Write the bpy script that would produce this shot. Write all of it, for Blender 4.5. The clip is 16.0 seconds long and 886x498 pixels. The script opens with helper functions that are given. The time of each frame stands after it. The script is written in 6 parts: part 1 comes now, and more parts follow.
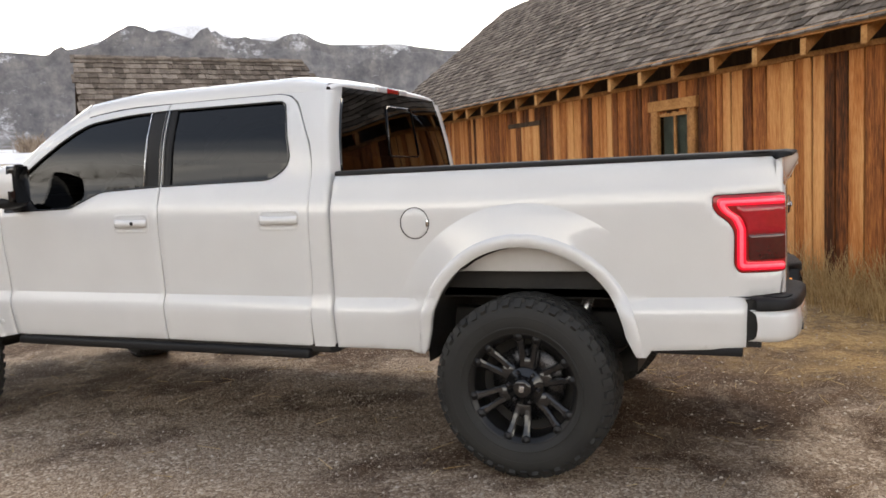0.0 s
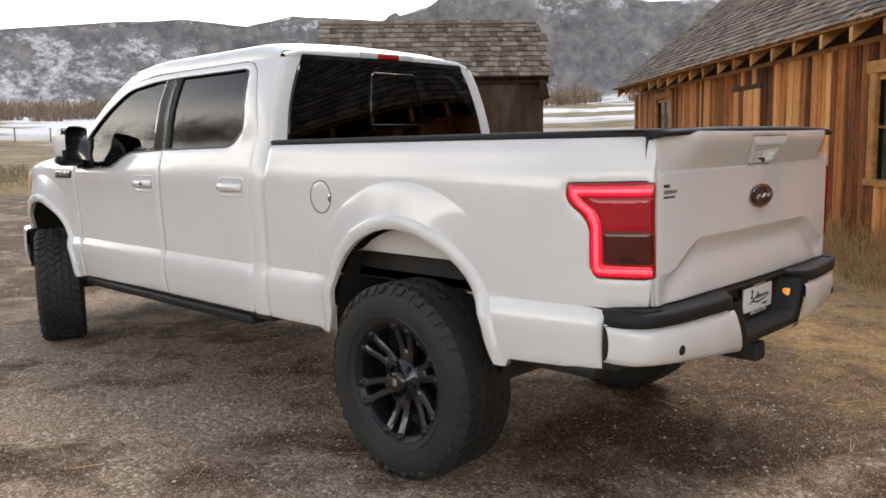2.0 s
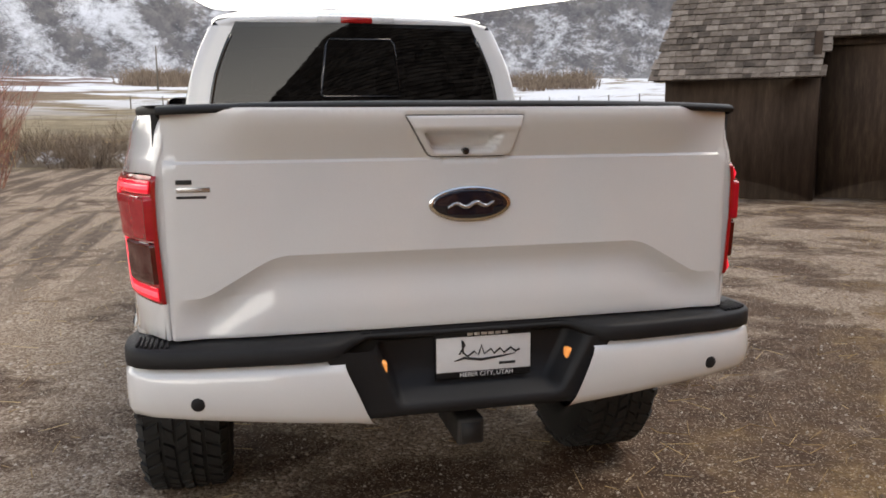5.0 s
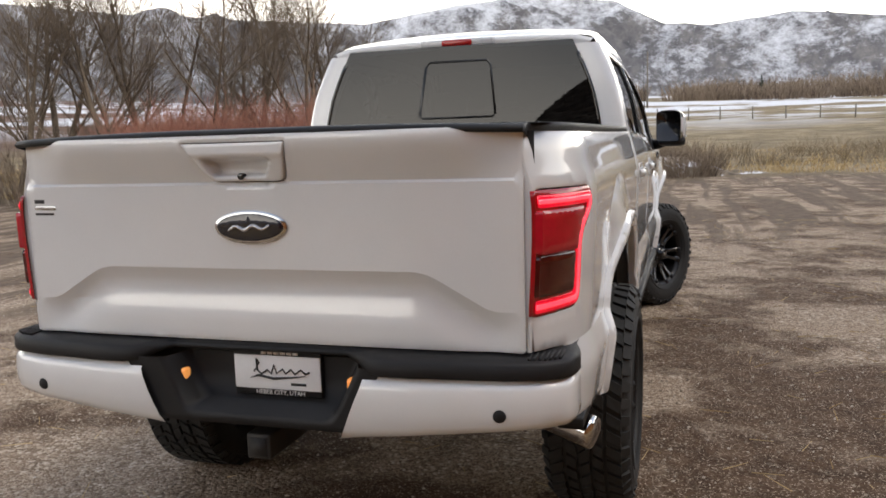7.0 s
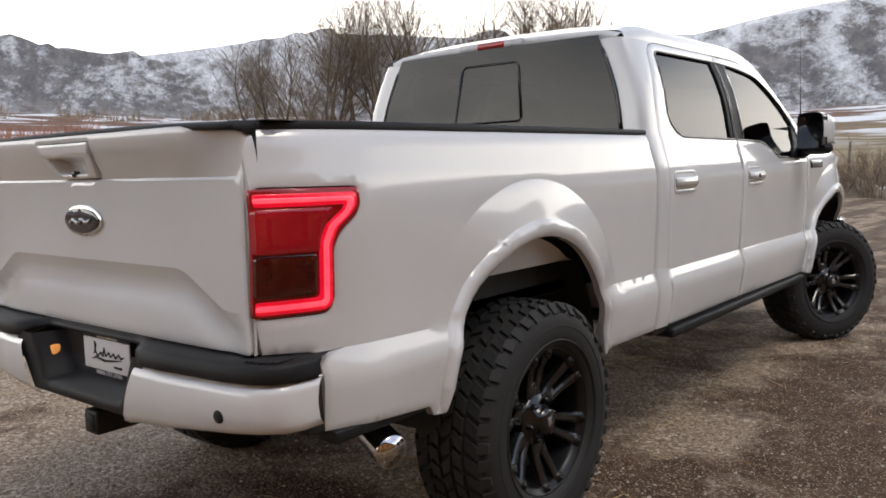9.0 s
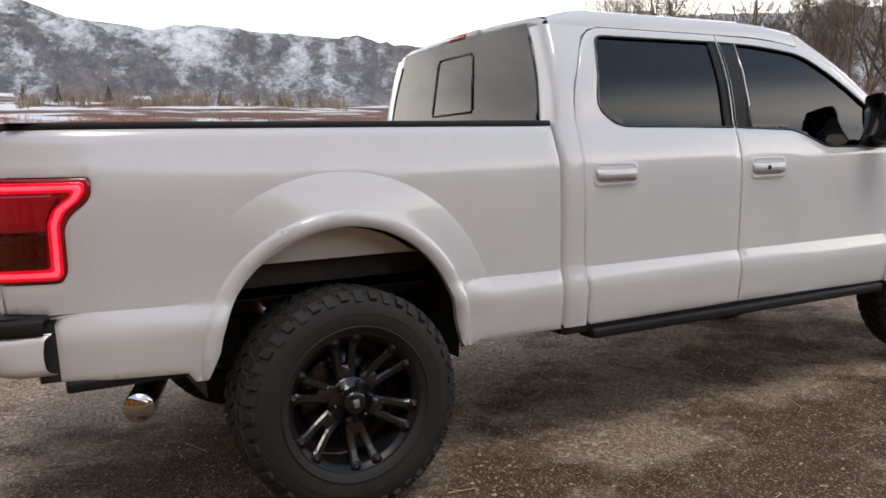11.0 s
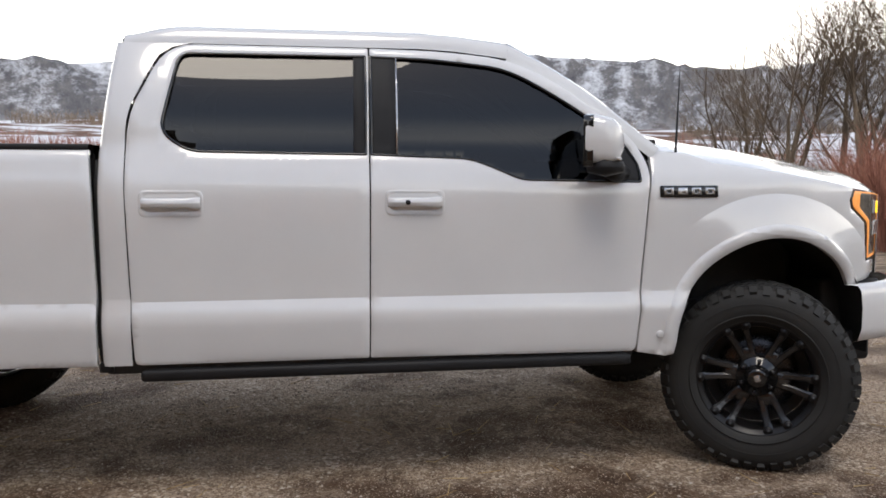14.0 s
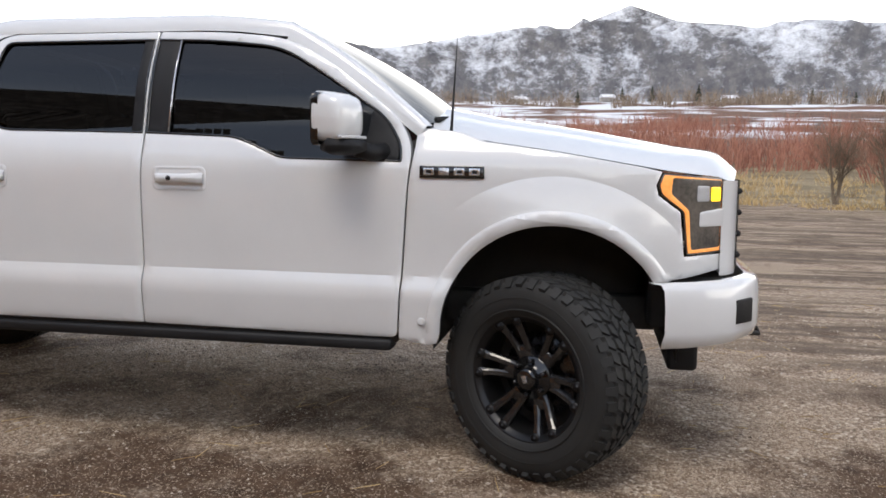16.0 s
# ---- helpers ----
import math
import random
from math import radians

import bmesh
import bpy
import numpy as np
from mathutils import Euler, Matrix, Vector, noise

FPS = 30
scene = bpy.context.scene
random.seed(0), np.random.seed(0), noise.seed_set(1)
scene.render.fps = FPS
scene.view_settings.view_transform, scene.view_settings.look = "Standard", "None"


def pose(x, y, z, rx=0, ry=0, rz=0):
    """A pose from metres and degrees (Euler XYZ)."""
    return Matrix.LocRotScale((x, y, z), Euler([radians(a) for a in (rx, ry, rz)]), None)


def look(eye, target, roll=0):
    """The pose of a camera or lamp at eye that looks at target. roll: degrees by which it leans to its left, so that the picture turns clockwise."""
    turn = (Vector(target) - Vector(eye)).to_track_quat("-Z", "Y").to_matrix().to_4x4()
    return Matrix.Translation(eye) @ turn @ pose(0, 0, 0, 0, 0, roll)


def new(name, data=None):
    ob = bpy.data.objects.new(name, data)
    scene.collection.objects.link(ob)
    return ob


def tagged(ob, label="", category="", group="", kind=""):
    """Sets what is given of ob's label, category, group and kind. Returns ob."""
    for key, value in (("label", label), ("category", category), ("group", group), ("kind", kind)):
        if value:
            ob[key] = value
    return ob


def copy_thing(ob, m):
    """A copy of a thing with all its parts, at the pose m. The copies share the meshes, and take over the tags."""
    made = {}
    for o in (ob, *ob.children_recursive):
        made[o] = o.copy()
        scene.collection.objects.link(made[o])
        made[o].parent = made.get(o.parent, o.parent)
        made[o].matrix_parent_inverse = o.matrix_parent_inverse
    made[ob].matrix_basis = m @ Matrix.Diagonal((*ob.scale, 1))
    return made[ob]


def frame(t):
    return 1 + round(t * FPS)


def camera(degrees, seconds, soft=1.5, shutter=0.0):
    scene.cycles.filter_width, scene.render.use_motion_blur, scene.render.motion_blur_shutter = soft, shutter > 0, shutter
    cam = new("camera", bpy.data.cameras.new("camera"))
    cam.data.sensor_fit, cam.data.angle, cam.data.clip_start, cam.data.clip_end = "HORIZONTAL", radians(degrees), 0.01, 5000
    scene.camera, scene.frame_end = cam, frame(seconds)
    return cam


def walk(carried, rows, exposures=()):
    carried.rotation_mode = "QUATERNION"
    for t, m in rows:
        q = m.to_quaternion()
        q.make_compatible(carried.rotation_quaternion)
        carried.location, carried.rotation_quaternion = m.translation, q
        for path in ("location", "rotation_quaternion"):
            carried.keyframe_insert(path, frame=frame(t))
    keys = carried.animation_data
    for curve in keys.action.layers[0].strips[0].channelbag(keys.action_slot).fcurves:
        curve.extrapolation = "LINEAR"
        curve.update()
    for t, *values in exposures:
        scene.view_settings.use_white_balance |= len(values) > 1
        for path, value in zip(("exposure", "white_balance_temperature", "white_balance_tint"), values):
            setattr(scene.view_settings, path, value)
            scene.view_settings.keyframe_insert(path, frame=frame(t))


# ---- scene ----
# ---------- camera ----------
cam = camera(57.2, 16.0, soft=1.7)
PATH = [
    (0, (-4.611, -1.146, 1.479), (-2.775, -0.375, 1.29), -2.6),
    (0.5, (-4.4, -1.614, 1.478), (-2.678, -0.616, 1.279), -2.5),
    (1, (-4.102, -1.984, 1.466), (-2.494, -0.815, 1.251), -2.0),
    (1.5, (-3.722, -2.287, 1.468), (-2.203, -1.01, 1.223), -1.8),
    (2, (-3.332, -2.569, 1.475), (-1.908, -1.189, 1.216), -1.2),
    (2.5, (-2.909, -2.8, 1.482), (-1.582, -1.326, 1.228), -1.6),
    (3, (-2.475, -3.061, 1.477), (-1.279, -1.48, 1.212), -1.5),
    (3.5, (-2.003, -3.192, 1.461), (-0.95, -1.514, 1.186), -0.6),
    (4, (-1.53, -3.356, 1.462), (-0.633, -1.593, 1.166), -0.3),
    (6.5, (0.784, -3.291, 1.469), (0.435, -1.345, 1.17), -1.3),
    (7, (1.23, -3.255, 1.465), (0.644, -1.361, 1.2), -1.7),
    (7.5, (1.663, -3.219, 1.452), (0.859, -1.408, 1.187), -2.0),
    (8, (1.979, -3.012, 1.431), (1.009, -1.282, 1.172), -1.8),
    (10.5, (3.475, -1.51, 1.333), (1.831, -0.389, 1.133), -2.0),
    (11, (3.804, -1.156, 1.35), (2.065, -0.193, 1.131), -1.7),
    (11.5, (3.983, -0.742, 1.338), (2.196, 0.141, 1.181), -0.0),
    (12, (4.217, -0.287, 1.345), (2.388, 0.513, 1.213), -0.3),
    (12.5, (4.364, 0.219, 1.344), (2.497, 0.926, 1.22), -0.0),
    (13, (4.466, 0.772, 1.342), (2.55, 1.333, 1.233), -0.2),
    (13.5, (4.513, 1.35, 1.328), (2.56, 1.764, 1.201), -0.6),
    (14, (4.448, 1.915, 1.325), (2.478, 2.226, 1.174), -0.1),
    (14.5, (4.412, 2.519, 1.314), (2.426, 2.684, 1.146), -0.3),
    (15, (4.444, 3.09, 1.318), (2.452, 3.069, 1.141), -0.8),
    (15.5, (4.43, 3.667, 1.33), (2.446, 3.497, 1.14), -0.3),
    (16, (4.374, 4.206, 1.341), (2.419, 3.841, 1.132), 0.7),
]
walk(cam, [(t, look(eye, target, roll)) for t, eye, target, roll in PATH],
     exposures=[(0.0, 0.90, 7500, 10), (1.5, 0.84, 7400, 10), (4.0, 0.80, 7350, 10), (7.0, 0.68, 7250, 10), (8.0, 0.56, 7050, 10), (11.0, 0.52, 7050, 10), (13.0, 0.52, 7000, 10), (16.0, 0.78, 7000, 10)])

# ---------- world and sun ----------
SUN_YAW, SUN_EL = -100.0, 62.0          # degrees left of +Y, and above the ground
world = bpy.data.worlds.new("sky")
scene.world = world
world.use_nodes = True
wn, wl = world.node_tree.nodes, world.node_tree.links
sky = wn.new("ShaderNodeTexSky")
sky.sky_type = "NISHITA"
sky.sun_disc = False
sky.sun_elevation = radians(SUN_EL)
sky.sun_rotation = radians(-SUN_YAW)
sky.air_density, sky.dust_density = 1.0, 0.6
wtc = wn.new("ShaderNodeTexCoord")
wmap = wn.new("ShaderNodeMapping")
wmap.inputs["Scale"].default_value = (1.0, 1.0, 4.0)
wnoise = wn.new("ShaderNodeTexNoise")
wnoise.inputs["Scale"].default_value = 1.6
wnoise.inputs["Detail"].default_value = 6
wramp = wn.new("ShaderNodeValToRGB")
wramp.color_ramp.elements[0].position, wramp.color_ramp.elements[1].position = 0.22, 0.50
wmix = wn.new("ShaderNodeMix")
wmix.data_type = "RGBA"
wmix.inputs[7].default_value = (19.0, 18.8, 18.6, 1)   # thin high cloud
wl.new(wtc.outputs["Generated"], wmap.inputs["Vector"])
wl.new(wmap.outputs["Vector"], wnoise.inputs["Vector"])
wl.new(wnoise.outputs["Fac"], wramp.inputs["Fac"])
wsep = wn.new("ShaderNodeSeparateXYZ")                  # cloud thins towards the zenith
wl.new(wtc.outputs["Generated"], wsep.inputs[0])
wthin = wn.new("ShaderNodeMapRange")
wthin.interpolation_type = "SMOOTHSTEP"
wthin.inputs["From Min"].default_value, wthin.inputs["From Max"].default_value = 0.12, 0.52
wthin.inputs["To Min"].default_value, wthin.inputs["To Max"].default_value = 1.0, 0.07
wl.new(wsep.outputs["Z"], wthin.inputs["Value"])
wmul = wn.new("ShaderNodeMath")
wmul.operation = "MULTIPLY"
wl.new(wramp.outputs["Color"], wmul.inputs[0])
wl.new(wthin.outputs[0], wmul.inputs[1])
wl.new(wmul.outputs[0], wmix.inputs[0])
wl.new(sky.outputs["Color"], wmix.inputs[6])
wl.new(wmix.outputs[2], wn["Background"].inputs["Color"])
wn["Background"].inputs["Strength"].default_value = 0.13

sun_data = bpy.data.lights.new("sun", "SUN")
sun_data.energy, sun_data.angle, sun_data.color = 0.8, radians(24), (1.0, 0.95, 0.88)
sun = new("sun", sun_data)
sd = Vector((-math.sin(radians(SUN_YAW)) * math.cos(radians(SUN_EL)),
             math.cos(radians(SUN_YAW)) * math.cos(radians(SUN_EL)), math.sin(radians(SUN_EL))))
sun.matrix_world = look(sd * 60, (0, 0, 0))


# ---------- materials ----------
def mat(name, stops, scale=4.0, rough=(0.5, 0.7), metal=0.0, bump=0.0, bump_scale=60.0, stretch=(1, 1, 1),
        coat=0.0, detail=6.0, per="none", vary=0.0, world_space=False, emit=0.0, fine=0.35, spec=0.5):
    """A surface with colour stops over two scales of noise, and with a fine relief."""
    m = bpy.data.materials.new(name)
    m.use_nodes = True
    n, l = m.node_tree.nodes, m.node_tree.links
    b = n["Principled BSDF"]
    b.inputs["Metallic"].default_value = metal
    b.inputs["Coat Weight"].default_value = coat
    b.inputs["Coat Roughness"].default_value = 0.03
    b.inputs["Specular IOR Level"].default_value = spec
    tc = n.new("ShaderNodeTexCoord")
    mp = n.new("ShaderNodeMapping")
    mp.inputs["Scale"].default_value = stretch
    if world_space:
        geo = n.new("ShaderNodeNewGeometry")
        l.new(geo.outputs["Position"], mp.inputs["Vector"])
    else:
        l.new(tc.outputs["Object"], mp.inputs["Vector"])
    big = n.new("ShaderNodeTexNoise")
    big.inputs["Scale"].default_value, big.inputs["Detail"].default_value = scale, detail
    small = n.new("ShaderNodeTexNoise")
    small.inputs["Scale"].default_value, small.inputs["Detail"].default_value = bump_scale, 4
    for q in (big, small):
        l.new(mp.outputs["Vector"], q.inputs["Vector"])
    if per != "none":
        add = n.new("ShaderNodeVectorMath")
        info = n.new("ShaderNodeObjectInfo") if per == "object" else n.new("ShaderNodeNewGeometry")
        rnd = info.outputs["Random" if per == "object" else "Random Per Island"]
        mul = n.new("ShaderNodeMath")
        mul.operation = "MULTIPLY"
        mul.inputs[1].default_value = 37.0
        l.new(rnd, mul.inputs[0])
        l.new(mp.outputs["Vector"], add.inputs[0])
        l.new(mul.outputs[0], add.inputs[1])
        l.new(add.outputs[0], big.inputs["Vector"])
        l.new(add.outputs[0], small.inputs["Vector"])
    mixf = n.new("ShaderNodeMix")
    mixf.inputs[0].default_value = fine
    l.new(big.outputs["Fac"], mixf.inputs[2])
    l.new(small.outputs["Fac"], mixf.inputs[3])
    fac = mixf.outputs[0]
    if per != "none" and vary:
        sub = n.new("ShaderNodeMath")
        sub.operation = "MULTIPLY_ADD"
        sub.inputs[1].default_value, sub.inputs[2].default_value = vary, -vary / 2
        l.new(rnd, sub.inputs[0])
        plus = n.new("ShaderNodeMath")
        plus.operation = "ADD"
        l.new(fac, plus.inputs[0])
        l.new(sub.outputs[0], plus.inputs[1])
        fac = plus.outputs[0]
    ramp = n.new("ShaderNodeValToRGB")
    e = ramp.color_ramp.elements
    while len(e) < len(stops):
        e.new(0.5)
    for k, (p, c) in zip(e, stops):
        k.position, k.color = p, (*c, 1)
    l.new(fac, ramp.inputs["Fac"])
    l.new(ramp.outputs["Color"], b.inputs["Base Color"])
    rr = n.new("ShaderNodeMapRange")
    rr.inputs["To Min"].default_value, rr.inputs["To Max"].default_value = rough
    l.new(small.outputs["Fac"], rr.inputs["Value"])
    l.new(rr.outputs["Result"], b.inputs["Roughness"])
    if bump:
        bp = n.new("ShaderNodeBump")
        bp.inputs["Strength"].default_value = 1.0
        bp.inputs["Distance"].default_value = bump
        l.new(small.outputs["Fac"], bp.inputs["Height"])
        l.new(bp.outputs["Normal"], b.inputs["Normal"])
    if emit:
        l.new(ramp.outputs["Color"], b.inputs["Emission Color"])
        b.inputs["Emission Strength"].default_value = emit
    return m


def two(a, b):
    return [(0.35, a), (0.65, b)]


PAINT = mat("white_pearl_paint", two((0.66, 0.665, 0.667), (0.70, 0.705, 0.705)), 3, (0.16, 0.22), coat=1.0, bump_scale=300)
PAINT_LOW = mat("white_paint_dusty", two((0.59, 0.59, 0.585), (0.65, 0.65, 0.645)), 2, (0.2, 0.28), coat=0.8, bump_scale=20)
BLACKTRIM = mat("black_textured_plastic", two((0.009, 0.009, 0.010), (0.016, 0.016, 0.017)), 5, (0.45, 0.6), bump=0.0006, bump_scale=500, spec=0.25)
GLOSSBLACK = mat("gloss_black_trim", two((0.006, 0.006, 0.007), (0.012, 0.012, 0.012)), 5, (0.08, 0.14), coat=0.3)
GASKET = mat("dark_seam_rubber", two((0.01, 0.01, 0.01), (0.018, 0.018, 0.018)), 5, (0.6, 0.8))
UNDER = mat("black_chassis_metal", two((0.010, 0.010, 0.010), (0.03, 0.027, 0.024)), 6, (0.5, 0.8), bump=0.001, bump_scale=40)
TYRE = mat("tyre_rubber_dusty", [(0.3, (0.010, 0.010, 0.010)), (0.55, (0.018, 0.018, 0.017)), (0.8, (0.028, 0.026, 0.023))], 5, (0.6, 0.85), bump=0.0008, bump_scale=220)
RIM = mat("matte_black_rim", two((0.014, 0.014, 0.015), (0.026, 0.026, 0.027)), 8, (0.28, 0.42), metal=0.6, bump_scale=120)
RIM_GLOSS = mat("gloss_black_spoke", two((0.010, 0.010, 0.011), (0.018, 0.018, 0.019)), 8, (0.16, 0.26), coat=0.6, bump_scale=120)
MACHINED = mat("dark_tinted_machined_metal", two((0.04, 0.04, 0.043), (0.085, 0.085, 0.09)), 9, (0.2, 0.35), metal=0.9, bump_scale=150)
CHROME = mat("chrome", two((0.55, 0.55, 0.55), (0.65, 0.65, 0.65)), 4, (0.05, 0.1), metal=1.0)
SILVER = mat("silver_letters", two((0.45, 0.45, 0.46), (0.55, 0.55, 0.56)), 4, (0.2, 0.3), metal=0.8)
EMBLEM = mat("emblem_dark_oval", two((0.006, 0.008, 0.016), (0.010, 0.012, 0.022)), 4, (0.1, 0.15), coat=0.6)
WHITEPLATE = mat("white_plate", two((0.72, 0.72, 0.72), (0.78, 0.78, 0.78)), 10, (0.4, 0.5))
RED_DARK = mat("dark_red_lens", two((0.26, 0.003, 0.010), (0.36, 0.006, 0.016)), 6, (0.06, 0.12), coat=0.5, emit=0.14)
RED_SMOKE = mat("smoked_red_lens", two((0.05, 0.003, 0.003), (0.09, 0.005, 0.005)), 6, (0.06, 0.12), coat=0.5)
RED_GLOW = mat("lit_red_lens", two((0.62, 0.003, 0.020), (0.78, 0.006, 0.035)), 14, (0.1, 0.2), emit=0.45, coat=0.4)
RED_CORE = mat("bright_red_light_guide", two((1.0, 0.05, 0.09), (1.0, 0.08, 0.12)), 14, (0.1, 0.2), emit=0.8, coat=0.4)
RED_LENS = mat("red_brake_lens", two((0.30, 0.006, 0.010), (0.38, 0.012, 0.014)), 6, (0.08, 0.15), coat=0.4)
CLEAR_LENS = mat("clear_grey_lens", two((0.42, 0.42, 0.43), (0.55, 0.55, 0.56)), 20, (0.06, 0.14), coat=0.5)
AMBER = mat("lit_amber_lens", two((0.85, 0.30, 0.07), (0.95, 0.42, 0.13)), 8, (0.1, 0.2), emit=0.30)
AMBER_BRIGHT = mat("lit_yellow_lamp", two((1.0, 0.62, 0.02), (1.0, 0.72, 0.05)), 8, (0.1, 0.2), emit=1.0)
LAMP_DARK = mat("headlamp_dark_housing", two((0.05, 0.048, 0.045), (0.16, 0.14, 0.12)), 8, (0.1, 0.25), coat=0.5)
SEAT = mat("dark_seat_leather", two((0.02, 0.02, 0.02), (0.035, 0.033, 0.03)), 6, (0.5, 0.7))


def glass(name, tint, ior=1.5):
    m = bpy.data.materials.new(name)
    m.use_nodes = True
    n, l = m.node_tree.nodes, m.node_tree.links
    out = n["Material Output"]
    n.remove(n["Principled BSDF"])
    tr, gl, mx, fr = (n.new("ShaderNodeBsdfTransparent"), n.new("ShaderNodeBsdfGlossy"), n.new("ShaderNodeMixShader"), n.new("ShaderNodeFresnel"))
    tr.inputs["Color"].default_value = (*tint, 1)
    gl.inputs["Roughness"].default_value = 0.015
    fr.inputs["IOR"].default_value = ior
    l.new(fr.outputs[0], mx.inputs[0])
    l.new(tr.outputs[0], mx.inputs[1])
    l.new(gl.outputs[0], mx.inputs[2])
    l.new(mx.outputs[0], out.inputs["Surface"])
    return m


TINT = glass("tinted_window_glass", (0.03, 0.035, 0.042), 1.56)
SHIELD = glass("windscreen_glass", (0.12, 0.145, 0.155), 1.45)
PANE = glass("old_window_pane", (0.55, 0.6, 0.58), 1.5)

OLDWOOD = mat("weathered_orange_plank", [(0.26, (0.052, 0.019, 0.008)), (0.40, (0.22, 0.072, 0.022)), (0.54, (0.47, 0.175, 0.052)), (0.74, (0.70, 0.37, 0.15))],
              1.5, (0.65, 0.9), bump=0.003, bump_scale=16, stretch=(7, 7, 0.45), per="object", vary=0.48, fine=0.5, spec=0.2)
RAFTER = mat("weathered_rafter_wood", [(0.25, (0.20, 0.085, 0.03)), (0.5, (0.46, 0.23, 0.085)), (0.75, (0.64, 0.38, 0.17))], 3, (0.65, 0.9), bump=0.002, bump_scale=18, stretch=(2, 2, 2), per="object", vary=0.3, fine=0.5, spec=0.2)
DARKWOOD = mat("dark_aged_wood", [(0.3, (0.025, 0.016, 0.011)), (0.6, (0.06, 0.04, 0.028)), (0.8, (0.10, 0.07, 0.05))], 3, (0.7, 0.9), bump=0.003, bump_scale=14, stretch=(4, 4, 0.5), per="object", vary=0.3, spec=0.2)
SHINGLE = mat("weathered_wood_shingle", [(0.25, (0.040, 0.032, 0.026)), (0.5, (0.130, 0.106, 0.087)), (0.75, (0.26, 0.222, 0.190))], 2.5, (0.75, 0.95), bump=0.003, bump_scale=26, stretch=(3, 3, 1), per="island", vary=0.40, fine=0.5, spec=0.15)
SHINGLE_OB = mat("weathered_wood_shingle_single", [(0.25, (0.040, 0.032, 0.026)), (0.5, (0.130, 0.106, 0.087)), (0.75, (0.26, 0.222, 0.190))], 2.5, (0.75, 0.95), bump=0.003, bump_scale=26, stretch=(3, 3, 1), per="object", vary=0.32, fine=0.5, spec=0.15)
DRYGRASS = mat("dry_straw_grass", [(0.2, (0.24, 0.15, 0.06)), (0.5, (0.46, 0.32, 0.15)), (0.8, (0.64, 0.49, 0.27))], 3, (0.7, 0.9), per="island", vary=0.5, spec=0.2)
WILLOW = mat("red_willow_stems", [(0.25, (0.17, 0.070, 0.050)), (0.5, (0.31, 0.135, 0.095)), (0.8, (0.42, 0.21, 0.15))], 2, (0.7, 0.9), per="island", vary=0.5, spec=0.2)
BRUSH = mat("grey_brown_brush", [(0.25, (0.10, 0.072, 0.052)), (0.5, (0.20, 0.15, 0.11)), (0.8, (0.31, 0.245, 0.185))], 2, (0.7, 0.9), per="island", vary=0.5, spec=0.2)
BARK = mat("bare_tree_bark", [(0.25, (0.075, 0.056, 0.041)), (0.5, (0.14, 0.107, 0.078)), (0.8, (0.23, 0.18, 0.13))], 4, (0.75, 0.95), bump=0.006, bump_scale=16, stretch=(2, 2, 0.6), spec=0.2)
PEBBLE = mat("gravel_stone", [(0.2, (0.15, 0.115, 0.085)), (0.5, (0.32, 0.26, 0.20)), (0.8, (0.55, 0.48, 0.40))], 6, (0.7, 0.9), per="island", vary=0.7, spec=0.25)
SAGE = mat("sage_brush_leaf", [(0.25, (0.12, 0.092, 0.058)), (0.5, (0.24, 0.185, 0.12)), (0.8, (0.38, 0.30, 0.20))], 2, (0.7, 0.9), per="island", vary=0.5, spec=0.2)
CONIFER = mat("dark_conifer_foliage", two((0.02, 0.026, 0.018), (0.05, 0.058, 0.04)), 3, (0.7, 0.9), per="island", vary=0.4, spec=0.2)
POSTWOOD = mat("grey_fence_post_wood", two((0.10, 0.085, 0.07), (0.22, 0.19, 0.16)), 5, (0.7, 0.9), stretch=(3, 3, 0.6), spec=0.2)


# ---------- mesh helpers ----------
import collections
from mathutils.geometry import delaunay_2d_cdt


def link(name, bm, material, parent=None, label="", smooth=True):
    me = bpy.data.meshes.new(name)
    bm.normal_update()
    bm.to_mesh(me)
    bm.free()
    for p in me.polygons:
        p.use_smooth = smooth
    for m in (material if isinstance(material, (list, tuple)) else (material,)):
        me.materials.append(m)
    ob = new(name, me)
    if parent is not None:
        ob.parent = parent
    if label:
        ob["label"] = label
    return ob


part = link


def pydata(name, verts, faces, material, parent=None, label="", smooth=False):
    me = bpy.data.meshes.new(name)
    me.from_pydata([tuple(v) for v in verts], [], faces)
    me.update()
    me.materials.append(material)
    if smooth:
        for p in me.polygons:
            p.use_smooth = True
    ob = new(name, me)
    if parent is not None:
        ob.parent = parent
    if label:
        ob["label"] = label
    return ob


def thing(name, label, category, m=None, group="", kind=""):
    e = new(name)
    e.empty_display_size = 0.2
    if m is not None:
        e.matrix_basis = m
    return tagged(e, label, category, group, kind)


def box(bm, lo, hi, bevel=0.0, m=None, seg=2):
    r = bmesh.ops.create_cube(bm, size=1)
    vs = r["verts"]
    for v in vs:
        v.co = Vector([(lo[k] + hi[k]) / 2 + v.co[k] * (hi[k] - lo[k]) for k in range(3)])
    if bevel:
        es = list({e for v in vs for e in v.link_edges})
        out = bmesh.ops.bevel(bm, geom=es, offset=bevel, segments=seg, affect="EDGES", profile=0.5)
        vs = list({v for f in out["faces"] for v in f.verts} | {v for v in vs if v.is_valid})
    if m is not None:
        bmesh.ops.transform(bm, matrix=m, verts=[v for v in vs if v.is_valid])
    return bm


def boxm(*a, **k):
    return box(bmesh.new(), *a, **k)


